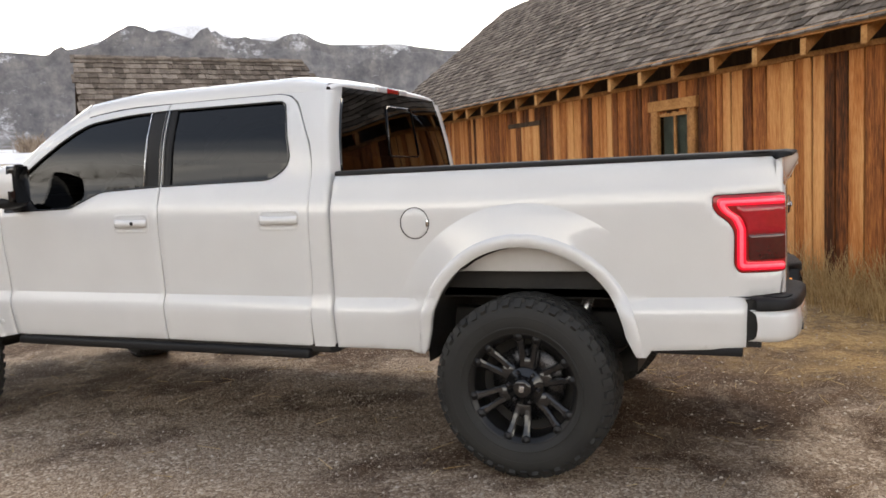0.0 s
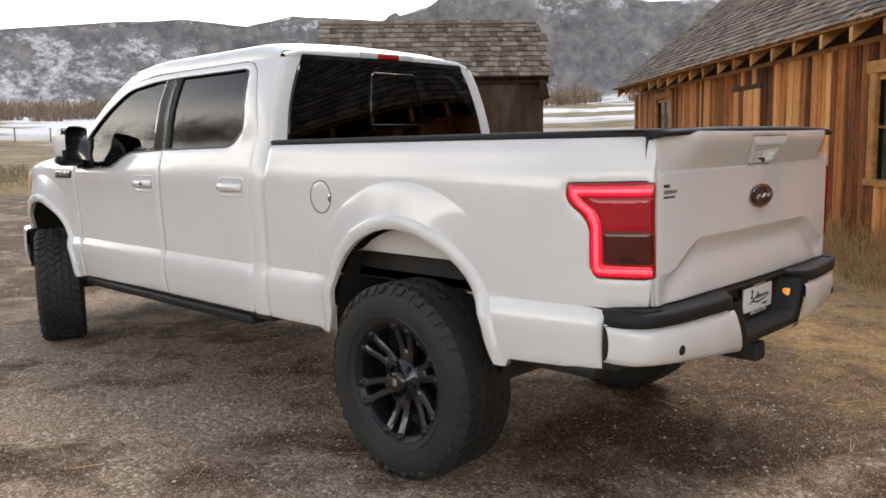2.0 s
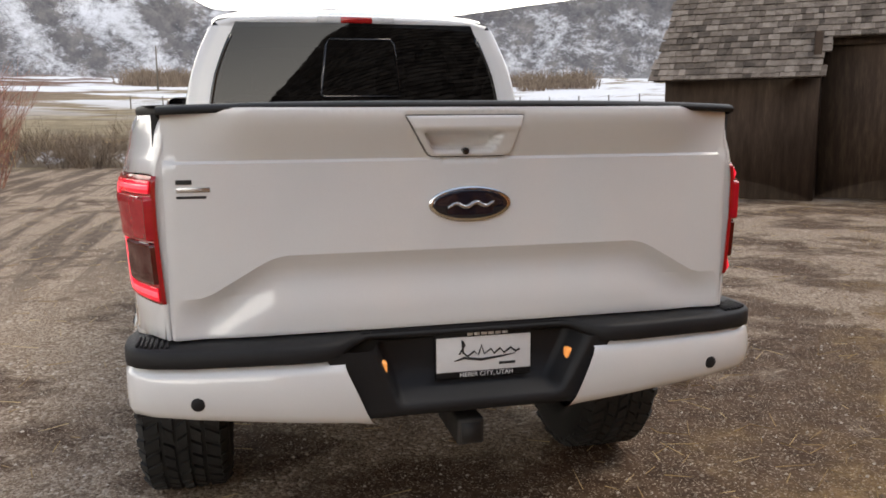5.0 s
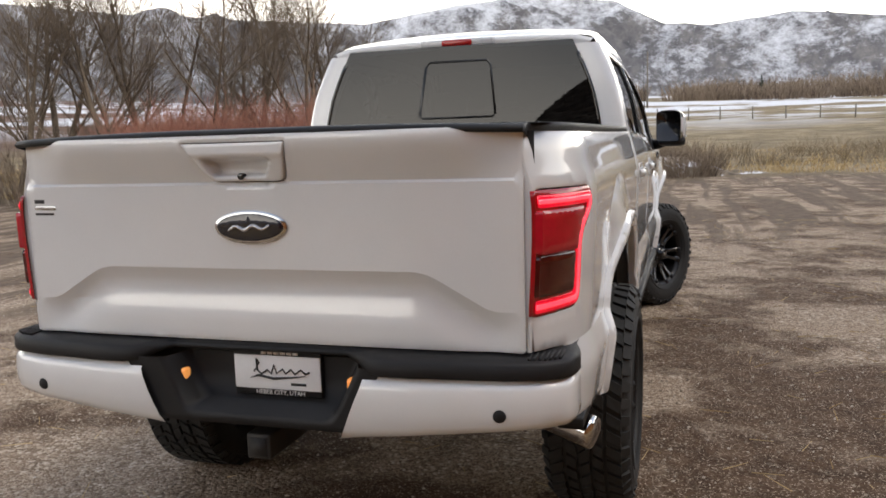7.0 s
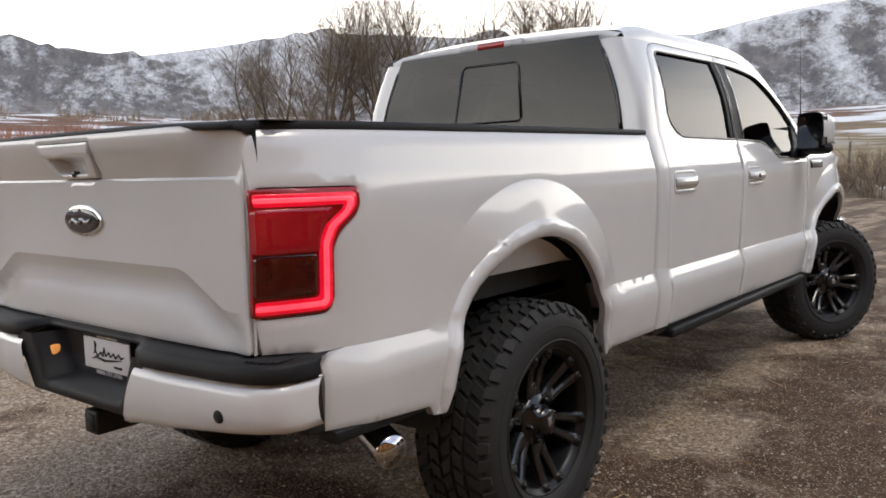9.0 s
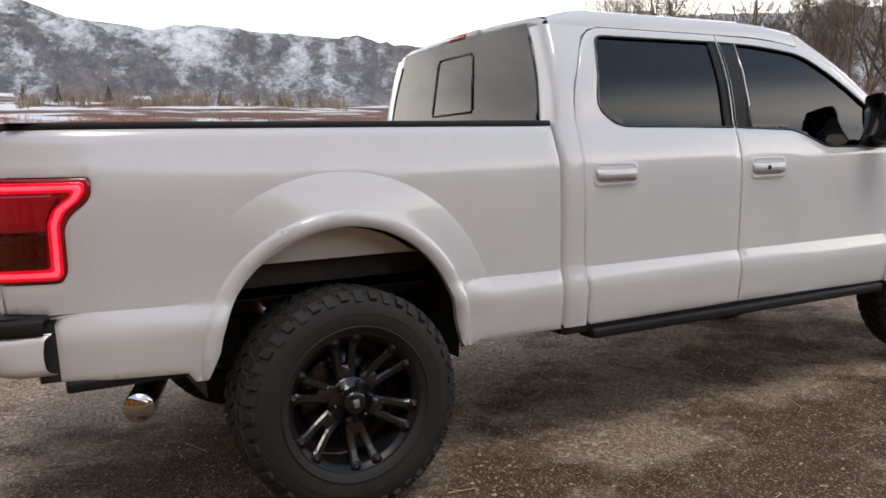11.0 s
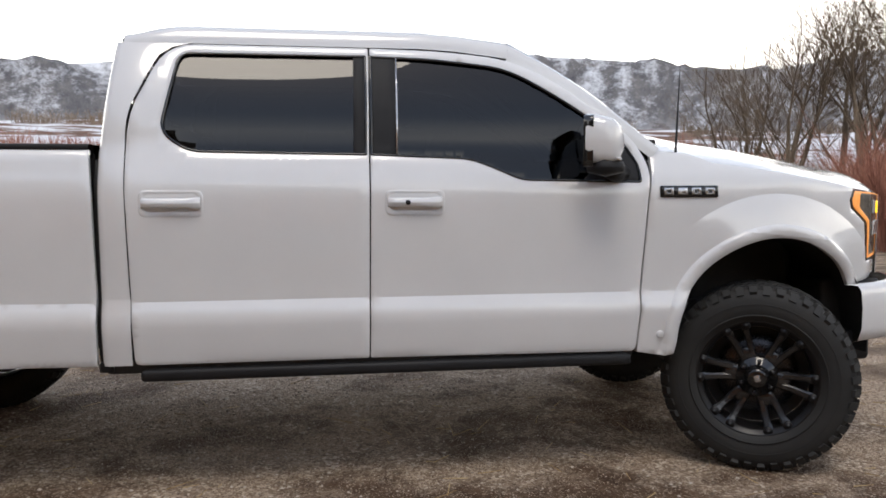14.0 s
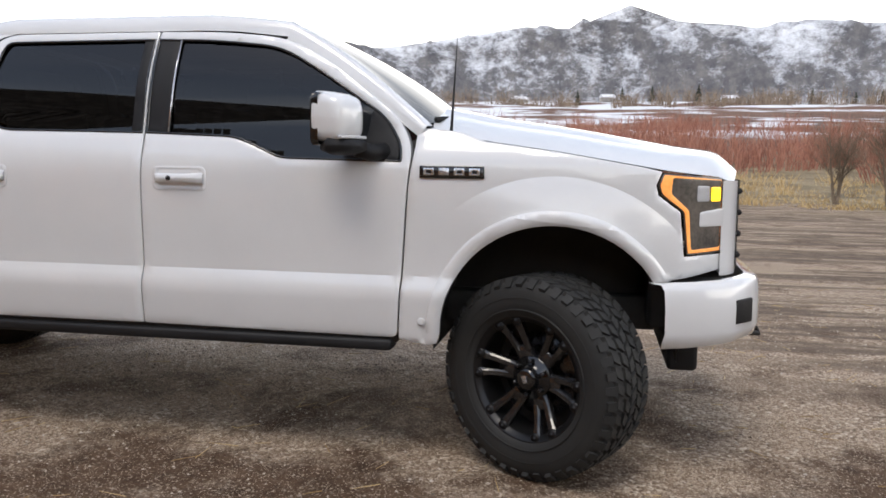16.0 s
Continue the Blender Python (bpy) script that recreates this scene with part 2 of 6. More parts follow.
def tube(points, radius, seg=8, close=False, caps=True, bm=None):
    """A round bar along points; radius is a number or one number a point."""
    bm = bm or bmesh.new()
    pts = [Vector(p) for p in points]
    n = len(pts)
    rings = []
    for i, p in enumerate(pts):
        a = pts[(i - 1) % n] if (i > 0 or close) else p
        b = pts[(i + 1) % n] if (i < n - 1 or close) else p
        d = (b - a).normalized()
        up = Vector((0, 0, 1)) if abs(d.z) < 0.9 else Vector((1, 0, 0))
        s = d.cross(up).normalized()
        u = s.cross(d).normalized()
        r = radius[i] if isinstance(radius, (list, tuple)) else radius
        rings.append([bm.verts.new(p + (s * math.cos(t) + u * math.sin(t)) * r) for t in [2 * math.pi * k / seg for k in range(seg)]])
    m = n if close else n - 1
    for i in range(m):
        A, B = rings[i], rings[(i + 1) % n]
        for k in range(seg):
            bm.faces.new((A[k], A[(k + 1) % seg], B[(k + 1) % seg], B[k]))
    if caps and not close:
        bm.faces.new(rings[0][::-1])
        bm.faces.new(rings[-1])
    return bm


def lathe(profile, seg=64, bm=None, axis="x"):
    """Turns (along, radius) pairs about the x axis."""
    bm = bm or bmesh.new()
    rings = []
    for a, r in profile:
        rings.append([bm.verts.new((a, r * math.cos(t), r * math.sin(t))) for t in [2 * math.pi * k / seg for k in range(seg)]])
    for A, B in zip(rings, rings[1:]):
        for k in range(seg):
            bm.faces.new((A[k], A[(k + 1) % seg], B[(k + 1) % seg], B[k]))
    return bm


def sheet(us, vs, f, bm=None, flip=False):
    """A grid surface f(u, v)."""
    bm = bm or bmesh.new()
    g = [[bm.verts.new(f(u, v)) for v in vs] for u in us]
    for i in range(len(us) - 1):
        for j in range(len(vs) - 1):
            q = (g[i][j], g[i + 1][j], g[i + 1][j + 1], g[i][j + 1])
            bm.faces.new(q[::-1] if flip else q)
    return bm


def steps(a, b, n):
    return [a + (b - a) * k / n for k in range(n + 1)]


def lerp_table(t, x):
    if x <= t[0][0]:
        return t[0][1]
    for (a, p), (b, q) in zip(t, t[1:]):
        if x <= b:
            return p + (q - p) * (x - a) / (b - a)
    return t[-1][1]


def smooth01(a, b, x):
    k = min(1.0, max(0.0, (x - a) / (b - a)))
    return k * k * (3 - 2 * k)


def inside(p, poly):
    r = False
    j = len(poly) - 1
    for i in range(len(poly)):
        a, b = poly[i], poly[j]
        if (a[1] > p[1]) != (b[1] > p[1]) and p[0] < (b[0] - a[0]) * (p[1] - a[1]) / (b[1] - a[1]) + a[0]:
            r = not r
        j = i
    return r


def area2(poly):
    return sum(a[0] * b[1] - b[0] * a[1] for a, b in zip(poly, poly[1:] + poly[:1]))


def rounded(poly, r, seg=5):
    """A polygon with its corners rounded; a third number in a point sets its own radius."""
    out = []
    n = len(poly)
    for i in range(n):
        p = Vector(poly[i][:2])
        rr = poly[i][2] if len(poly[i]) > 2 else r
        a, b = Vector(poly[i - 1][:2]), Vector(poly[(i + 1) % n][:2])
        da, db = a - p, b - p
        if rr <= 0 or da.length < 1e-6 or db.length < 1e-6:
            out.append((p.x, p.y))
            continue
        k = min(rr, da.length * 0.45, db.length * 0.45)
        A, B = p + da.normalized() * k, p + db.normalized() * k
        for s in range(seg + 1):
            t = s / seg
            q = A * (1 - t) ** 2 + p * 2 * t * (1 - t) + B * t * t
            out.append((q.x, q.y))
    return out


def resample(poly, d):
    out = []
    for a, b in zip(poly, poly[1:] + poly[:1]):
        L = math.hypot(b[0] - a[0], b[1] - a[1])
        if L < 1e-5:
            continue
        n = max(1, int(L / d))
        for k in range(n):
            out.append((a[0] + (b[0] - a[0]) * k / n, a[1] + (b[1] - a[1]) * k / n))
    return out


def inset(poly, d):
    """Moves a closed outline inwards by d."""
    s = 1 if area2(poly) > 0 else -1
    n = len(poly)
    out = []
    for i in range(n):
        a, p, b = Vector(poly[i - 1]), Vector(poly[i]), Vector(poly[(i + 1) % n])
        t = ((p - a).normalized() + (b - p).normalized())
        t = t.normalized() if t.length > 1e-6 else (b - a).normalized()
        out.append((p.x - s * t.y * d, p.y + s * t.x * d))
    return out


def panel(outline, f, holes=(), cell=0.04, rim=0.02, roll=0.005, zs=(), side=1, rings=(), lines=()):
    """A pressed panel over the outline (y, z), at x = f(y, z), with rolled edges and a returned rim.
    zs: heights at which the pressing has a crease; lines: creases along other lines."""
    bm = bmesh.new()
    loops = [resample(list(outline), cell)] + [resample(list(h), cell) for h in holes]
    pts, edges, drop = [], [], []
    for li, lp in enumerate(loops):
        k = len(pts)
        pts += lp
        edges += [(k + i, k + (i + 1) % len(lp)) for i in range(len(lp))]
        drop += [roll] * len(lp)
    inner = [inset(loops[0], roll * 1.4)] + [inset(h, -roll * 1.4) for h in loops[1:]]
    extra = [p for lp in inner for p in lp]
    ys, zz = [p[0] for p in loops[0]], [p[1] for p in loops[0]]
    rows = list(np.arange(min(zz) + cell / 2, max(zz), cell))
    for z in zs:
        rows = [r for r in rows if abs(r - z) > cell * 0.3] + [z]
    for r in rows:
        for y in np.arange(min(ys) + cell / 2, max(ys), cell):
            if any(math.hypot(y - c[0], max(0, r - c[1])) < 0.715 for c in rings) and r not in zs:
                continue
            extra.append((float(y), float(r)))
    for c in rings:
        for q in (0.497, 0.512, 0.530, 0.541, 0.553, 0.565, 0.585, 0.61, 0.635, 0.66, 0.680, 0.697, 0.712):
            n = int(math.pi * q / 0.022)
            extra += [(c[0] + q * math.cos(math.pi * k / n), c[1] + q * math.sin(math.pi * k / n)) for k in range(n + 1)]
            for z in np.arange(c[1] - 0.024, min(zz), -0.024):
                extra += [(c[0] + q, float(z)), (c[0] - q, float(z))]
    marks = [[p for p in resample(list(ln), 0.018)[:-1] if inside(p, inner[0]) and not any(inside(p, h) for h in inner[1:])] for ln in lines]
    flat = [p for mk in marks for p in mk]
    if flat:
        grid = collections.defaultdict(list)
        for p in flat:
            grid[(int(p[0] // 0.02), int(p[1] // 0.02))].append(p)
        extra = [p for p in extra if not any((p[0] - q[0]) ** 2 + (p[1] - q[1]) ** 2 < 0.00007
                 for i in (-1, 0, 1) for j in (-1, 0, 1) for q in grid.get((int(p[0] // 0.02) + i, int(p[1] // 0.02) + j), ()))]
    for p in extra:
        if inside(p, loops[0]) and not any(inside(p, h) for h in loops[1:]):
            if any(0 < abs(p[1] - z) < 0.008 for z in zs):
                continue
            if min((p[0] - q[0]) ** 2 + (p[1] - q[1]) ** 2 for q in pts[:len(drop)]) > (roll * 0.9) ** 2:
                pts.append(p)
    for z in zs:
        line = sorted((p[0], i) for i, p in enumerate(pts) if i >= len(drop) and abs(p[1] - z) < 1e-6)
        edges += [(a[1], b[1]) for a, b in zip(line, line[1:]) if b[0] - a[0] < cell * 1.6]
    for mk in marks:
        k = len(pts)
        pts += mk
        edges += [(k + i, k + i + 1) for i in range(len(mk) - 1) if math.hypot(mk[i][0] - mk[i + 1][0], mk[i][1] - mk[i + 1][1]) < 0.06]
    creased = {(round(p[0], 4), round(p[1], 4)) for p in flat}
    res = delaunay_2d_cdt([Vector(p) for p in pts], edges, [], 0, 1e-6)
    V, T = res[0], res[2]
    src = res[3]
    nb = len(drop)
    vs = []
    for v, o in zip(V, src):
        d = roll * 0.7 if (o and min(o) < nb) else 0.0
        vs.append(bm.verts.new((side * (f(v.x, v.y) - d), v.x, v.y)))
    for t in T:
        c = (sum(V[i].x for i in t) / 3, sum(V[i].y for i in t) / 3)
        if inside(c, loops[0]) and not any(inside(c, h) for h in loops[1:]):
            a, b, cc = (V[i] for i in t)
            if abs((b.x - a.x) * (cc.y - a.y) - (b.y - a.y) * (cc.x - a.x)) < 1e-9:
                continue
            q = [vs[i] for i in t]
            bm.faces.new(q if side > 0 else q[::-1])
    for e in bm.edges:
        a, b = e.verts
        if any(abs(a.co.z - z) < 1e-5 and abs(b.co.z - z) < 1e-5 for z in zs):
            e.smooth = False
        elif creased and (round(a.co.y, 4), round(a.co.z, 4)) in creased and (round(b.co.y, 4), round(b.co.z, 4)) in creased:
            e.smooth = False
    if rim:
        for lp in loops:
            n = len(lp)
            A = [bm.verts.new((side * (f(*p) - roll * 0.7), *p)) for p in lp]
            B = [bm.verts.new((side * (f(*p) - rim), *p)) for p in lp]
            for i in range(n):
                bm.faces.new((A[i], A[(i + 1) % n], B[(i + 1) % n], B[i]))
    loose = [v for v in bm.verts if not v.link_faces]
    bmesh.ops.delete(bm, geom=loose, context="VERTS")
    return bm


# ---------- pickup truck ----------
REAR, FRONT, HUB = 0.0, 3.98, 0.43
ARCH_R, ARCH_Z, REAR_ARCH_Z = 0.485, 0.605, 0.628
LIP_R, BULGE_R = 0.547, 0.688
PROFILE = [(0.50, 0.926), (0.56, 0.940), (0.64, 0.953), (0.72, 0.963), (0.755, 0.967), (0.785, 0.966), (0.850, 0.941),
           (0.95, 0.945), (1.05, 0.951), (1.18, 0.957), (1.28, 0.958), (1.33, 0.953), (1.37, 0.943), (1.41, 0.930), (1.46, 0.914), (1.49, 0.903),
           (1.55, 0.893), (1.62, 0.881), (1.70, 0.862), (1.78, 0.8345), (1.86, 0.8004), (1.91, 0.7766), (1.95, 0.757), (2.02, 0.735)]


def base_x(y, z):
    """Half width of the body."""
    x = lerp_table(PROFILE, z)
    if y < -0.45:                                   # rear corner
        k = min(1.0, (-0.45 - y) / 0.70)
        x -= 0.022 * k * k + 0.100 * min(1.0, max(0.0, (-0.78 - y) / 0.37)) ** 2.3
    if y > 3.9:                                     # front corner
        k = (y - 3.9) / 0.70
        x -= 0.10 * k ** 2.2 + 0.9 * max(0.0, y - 4.58) ** 1.2
    return x


def flare(y, z):
    """The raised wheel arches: a tilted bulge and a lip round the opening."""
    add = 0.0
    for cy, cz, f0, f1 in ((REAR - 0.01, REAR_ARCH_Z, 6, 34), (FRONT + 0.06, ARCH_Z, 24, 52)):
        r = math.hypot(y - cy, z - cz) if z > cz else abs(y - cy)
        ang = math.degrees(math.atan2(max(0.0, z - cz), y - cy))
        a = 0.036 * min(1.0, max(0.0, (BULGE_R - r) / 0.141)) ** 0.9 * smooth01(142, 108, ang) * smooth01(f0, f1, ang)
        b = 0.021 * smooth01(LIP_R + 0.001, LIP_R - 0.008, r) - 0.008 * smooth01(0.505, ARCH_R, r)
        add = max(add, a + b)
    return add


def flare_lines(cy, cz, a0, a1):
    bulge = [(cy + BULGE_R * math.cos(radians(a)), cz + BULGE_R * math.sin(radians(a))) for a in steps(a0, a1, 50)]
    lip = [(cy + LIP_R * math.cos(radians(a)), cz + LIP_R * math.sin(radians(a))) for a in steps(0, 180, 70)]
    return [bulge, lip]


def crease_z(y):
    """The crease above the sill climbs a little along the bed."""
    return 0.850 + 0.034 * min(1.0, max(0.0, (0.9 - y) / 1.9))


def side_x(y, z):
    if z > 1.46:
        return lerp_table(PROFILE, z)
    return base_x(y, z) + flare(y, z)


def bed_x(y, z):
    zz = z - (crease_z(y) - 0.850) * smooth01(1.25, 1.0, z)
    x = base_x(y, min(zz, 1.40)) + flare(y, z)
    if z > 1.40:                                    # rolled bed rail
        k = (z - 1.40) / 0.09
        x -= 0.012 * k + 0.022 * k ** 3
    return x


def arch(cy, a0, a1, r=ARCH_R, n=22, cz=ARCH_Z):
    """Points of the wheel opening from angle a0 to a1, degrees from the front."""
    return [(cy + r * math.cos(radians(a)), cz + r * math.sin(radians(a))) for a in steps(a0, a1, n)]


G = 0.004
CREASE = (0.850,)
truck = thing("pickup_truck", "lifted white crew-cab pickup truck parked on gravel", "pickup truck")

BED = ([(1.018, 0.585), (1.022, 0.90), (1.015, 1.30), (1.000, 1.482), (0.5, 1.486), (-0.6, 1.486), (-1.148, 1.486), (-1.150, 1.0), (-1.135, 0.890),
        (-1.022, 0.884), (-1.006, 0.85), (-0.998, 0.66), (-0.60, 0.635), (-0.575, 0.60)]
       + [(-0.535, 0.605)] + arch(-0.01, 172, 8, n=26, cz=REAR_ARCH_Z) + [(0.495, 0.60), (0.51, 0.575), (0.57, 0.575), (0.60, 0.59)])
LAMP = rounded([(-0.868, 1.328), (-1.147, 1.332), (-1.147, 0.983), (-0.972, 0.985), (-0.952, 1.02), (-0.955, 1.165), (-0.935, 1.205), (-0.885, 1.245), (-0.868, 1.275)], 0.02, 3)
LAMP_OUT = [(y - 0.016 if y < -1.13 else y, z) for y, z in LAMP]
REAR_DOOR = rounded([(1.168, 0.585, 0.03), (2.143, 0.585, 0.01), (2.146, 0.86, 0), (2.150, 1.46, 0), (2.158, 1.944, 0.008), (1.30, 1.944, 0.12), (1.150, 1.62, 0.2), (1.145, 1.38, 0.1), (1.158, 0.87, 0.05)], 0.02)
REAR_WIN = rounded([(1.350, 1.905, 0.05), (1.275, 1.560, 0.06), (1.390, 1.474, 0.10), (2.142, 1.464, 0.004), (2.149, 1.908, 0.004)], 0.03)
FRONT_DOOR = rounded([(2.149, 0.585, 0.01), (3.362, 0.575, 0.03), (3.378, 0.84, 0), (3.405, 1.25, 0.1), (3.425, 1.41, 0.08), (3.36, 1.535, 0.12), (3.02, 1.795, 0.2), (2.80, 1.905, 0.2), (2.50, 1.938, 0.2), (2.166, 1.944, 0.008),
                      (2.157, 1.46, 0), (2.152, 0.86, 0)], 0.02)
FRONT_WIN = rounded([(2.158, 1.464, 0.004), (2.60, 1.448, 0.06), (2.72, 1.40, 0.06), (2.82, 1.355, 0.06), (3.380, 1.345, 0.015), (3.375, 1.425, 0.05), (3.30, 1.545, 0.08), (2.98, 1.755, 0.15), (2.78, 1.865, 0.15), (2.45, 1.900, 0.1), (2.164, 1.908, 0.004)], 0.03)
FENDER = ([(3.370, 0.57), (3.386, 0.84), (3.413, 1.25), (3.434, 1.40), (3.440, 1.495), (3.62, 1.480), (3.74, 1.437), (4.05, 1.395), (4.40, 1.335), (4.475, 1.318),
           (4.452, 1.262), (4.462, 1.220), (4.556, 1.15), (4.578, 0.962), (4.752, 0.966), (4.765, 0.90), (4.53, 0.862)]
          + arch(4.04, 30, 172, n=24) + [(3.556, 0.61), (3.545, 0.56), (3.50, 0.55), (3.46, 0.555)])
CAB_BACK_Y = 1.052


def truck_side(s):
    bed = part("bed_side", panel(BED, bed_x, holes=[LAMP], cell=0.030, rim=0.03, side=s, rings=[(REAR - 0.01, REAR_ARCH_Z)],
                                 lines=flare_lines(REAR - 0.01, REAR_ARCH_Z, 14, 128) + [[(y, crease_z(y)) for y in steps(1.01, 0.555, 20)], [(y, crease_z(y)) for y in steps(-0.575, -0.995, 20)]]), PAINT, truck)
    lamp = part("tail_lamp", panel(inset(LAMP_OUT, 0.004), lambda y, z: bed_x(y, z) + 0.007, cell=0.02, rim=0.016, roll=0.006, side=s), RED_LENS, truck, "lit red tail lamp with smoked lower lens")
    for nm_, d, lift, m_ in (("light_loop", 0.0, 0.011, RED_GLOW), ("light_core", 0.0105, 0.0135, RED_CORE)):
        loop = [(-1.156, 1.314 - d), (-0.890 - d, 1.312 - d), (-0.888 - d, 1.282), (-0.905 - d, 1.255), (-0.950 - d, 1.218), (-0.968 - d, 1.175), (-0.966 - d, 1.012 + d), (-0.985, 0.998 + d), (-1.156, 0.996 + d),
                (-1.156, 1.032 - d), (-1.002 + d, 1.034 - d), (-1.004 + d, 1.182), (-0.985 + d, 1.228), (-0.938 + d, 1.264), (-0.928 + d, 1.279 + d), (-1.156, 1.280 + d)]
        part(nm_, panel(rounded(loop, 0.012, 3), lambda y, z: bed_x(y, z) + lift, cell=0.014, rim=0.003, roll=0.002, side=s), m_, lamp, "glowing red light loop")
    part("brake_lens", panel(rounded([(-0.962, 1.274), (-1.160, 1.274), (-1.160, 1.158), (-1.010, 1.158), (-1.008, 1.195), (-0.990, 1.236)], 0.010, 3), lambda y, z: bed_x(y, z) + 0.026, cell=0.02, rim=0.026, roll=0.007, side=s), RED_DARK, lamp, "proud dark red brake lens")
    part("reverse_lens", panel(rounded([(-1.012, 1.152), (-1.158, 1.152), (-1.158, 1.042), (-1.014, 1.042)], 0.010, 3), lambda y, z: bed_x(y, z) + 0.020, cell=0.02, rim=0.020, roll=0.006, side=s), RED_SMOKE, lamp, "smoked lower lens")
    # rail cap along the top of the bed side
    rail = sheet(steps(1.0, -1.145, 40), range(6), lambda y, k: (s * (bed_x(y, 1.486) + (0.004, 0.007, 0.002, -0.03, -0.075, -0.078)[k]), y, (1.482, 1.496, 1.505, 1.508, 1.506, 1.45)[k]), flip=s > 0)
    part("bed_rail_cap", rail, BLACKTRIM, truck, "black plastic bed rail cap")
    part("bed_end_post", sheet(steps(0.89, 1.484, 14), range(4), lambda z, k: (s * (bed_x(-1.148, z) - (0.001, 0.006, 0.013, 0.015)[k]), (-1.146, -1.150, -1.148, -1.120)[k], z), flip=s < 0), PAINT, truck)
    part("bed_inner_wall", sheet(steps(1.0, -1.13, 10), (0.85, 1.47), lambda y, z: (s * 0.80, y, z)), UNDER, truck)
    # pinch strip and sill edge under the bed
    part("bumper_gap", boxm((min(s * 0.80, s * 0.905), -1.06, 0.66), (max(s * 0.80, s * 0.905), -0.96, 0.87), 0.004), GASKET, truck)
    part("bed_sill", boxm((min(s * 0.86, s * 0.935), -0.985, 0.622), (max(s * 0.86, s * 0.935), -0.60, 0.658), 0.006), BLACKTRIM, truck)

    for name, outl, win in (("rear_door", REAR_DOOR, REAR_WIN), ("front_door", FRONT_DOOR, FRONT_WIN)):
        door = part(name, panel(outl, side_x, holes=[win], zs=CREASE, cell=0.036, rim=0.05, side=s), PAINT, truck)
        part("window_glass", panel(inset(win, -0.01), lambda y, z: side_x(y, z) - 0.014, cell=0.045, rim=0, roll=0.001, side=s), TINT, door, "dark tinted window glass")
        part("window_seal", tube([(s * (side_x(y, z) - 0.004), y, z) for y, z in resample(inset(win, 0.004), 0.03)], 0.0065, 6, close=True), GLOSSBLACK, door, "black window seal")
        if name == "rear_door":
            part("pillar_cover", panel([(2.085, 1.468), (2.143, 1.466), (2.148, 1.905), (2.092, 1.905)], lambda y, z: side_x(y, z) - 0.003, cell=0.05, rim=0.01, roll=0.002, side=s), BLACKTRIM, door, "black pillar cover")
        else:
            part("pillar_cover", panel([(2.160, 1.466), (2.268, 1.464), (2.280, 1.905), (2.166, 1.905)], lambda y, z: side_x(y, z) - 0.003, cell=0.05, rim=0.01, roll=0.002, side=s), BLACKTRIM, door, "black pillar cover")
            part("window_divider", tube([(s * (side_x(2.276, z) - 0.001), 2.272 + (z - 1.466) * 0.02, z) for z in (1.468, 1.6, 1.75, 1.9)], 0.005, 6), SILVER, door)
            part("mirror_sail", panel(rounded([(3.10, 1.352), (3.368, 1.352), (3.362, 1.425), (3.295, 1.535), (3.235, 1.575), (3.215, 1.45)], 0.02, 3), lambda y, z: side_x(y, z) - 0.002, cell=0.04, rim=0.012, roll=0.003, side=s), BLACKTRIM, door)
        y0 = 1.330 if name == "rear_door" else 2.345
        dish = panel(rounded([(y0 - 0.130, 1.205), (y0 + 0.130, 1.205), (y0 + 0.130, 1.315), (y0 - 0.130, 1.315)], 0.03, 4), lambda y, z: side_x(y, z) + 0.0035 - 0.020 * smooth01(0.042, 0.018, abs(z - 1.262)) * smooth01(0.118, 0.085, abs(y - y0)), cell=0.012, rim=0.012, roll=0.003, side=s)
        part("handle_cup", dish, PAINT, door)
        hx = side_x(y0, 1.26)
        hb = sheet(steps(-0.118, 0.118, 16), [2 * math.pi * k / 10 for k in range(11)],
                   lambda u, a: (s * (hx + 0.030 * (1 - (u / 0.118) ** 4) ** 0.5 * 0.8 + 0.012 * math.cos(a) - 0.002), y0 + u, 1.262 + (0.021 + 0.004 * smooth01(0.03, 0.1, u)) * math.sin(a)), flip=s > 0)
        hd = part("handle", hb, PAINT, door, "white door handle")
        if name == "front_door":
            part("keyhole", lathe([(0, 0.0001), (0, 0.011), (-0.01, 0.011)], 16), BLACKTRIM, door).matrix_basis = pose(s * (hx + 0.038), y0 - 0.035 * 1, 1.262, 0, 0, 0 if s > 0 else 180)

    # front fender with its badge
    fender = part("front_fender", panel(FENDER, lambda y, z: base_x(y, z) + flare(y, z) - 0.02 * smooth01(1.36, 1.5, z), zs=CREASE, cell=0.032, rim=0.03, side=s, rings=[(FRONT + 0.06, ARCH_Z)], lines=flare_lines(FRONT + 0.06, ARCH_Z, 40, 128)), PAINT, truck)
    fx = lambda y, z: base_x(y, z) + flare(y, z)
    part("badge", panel(rounded([(3.462, 1.278), (3.742, 1.278), (3.742, 1.332), (3.462, 1.332)], 0.006, 2), lambda y, z: fx(y, z) + 0.008, cell=0.05, rim=0.008, roll=0.003, side=s), GLOSSBLACK, fender, "dark model badge with plain bars")
    for k in range(4):
        y1 = 3.480 + k * 0.066
        part("badge_bar", panel([(y1, 1.292), (y1 + 0.045, 1.292), (y1 + 0.045, 1.322), (y1, 1.322)], lambda y, z: fx(y, z) + 0.011, holes=[[(y1 + 0.012, 1.299), (y1 + 0.034, 1.299), (y1 + 0.034, 1.314), (y1 + 0.012, 1.314)]] if k != 1 else (), cell=0.03, rim=0.004, roll=0.001, side=s), SILVER, fender)
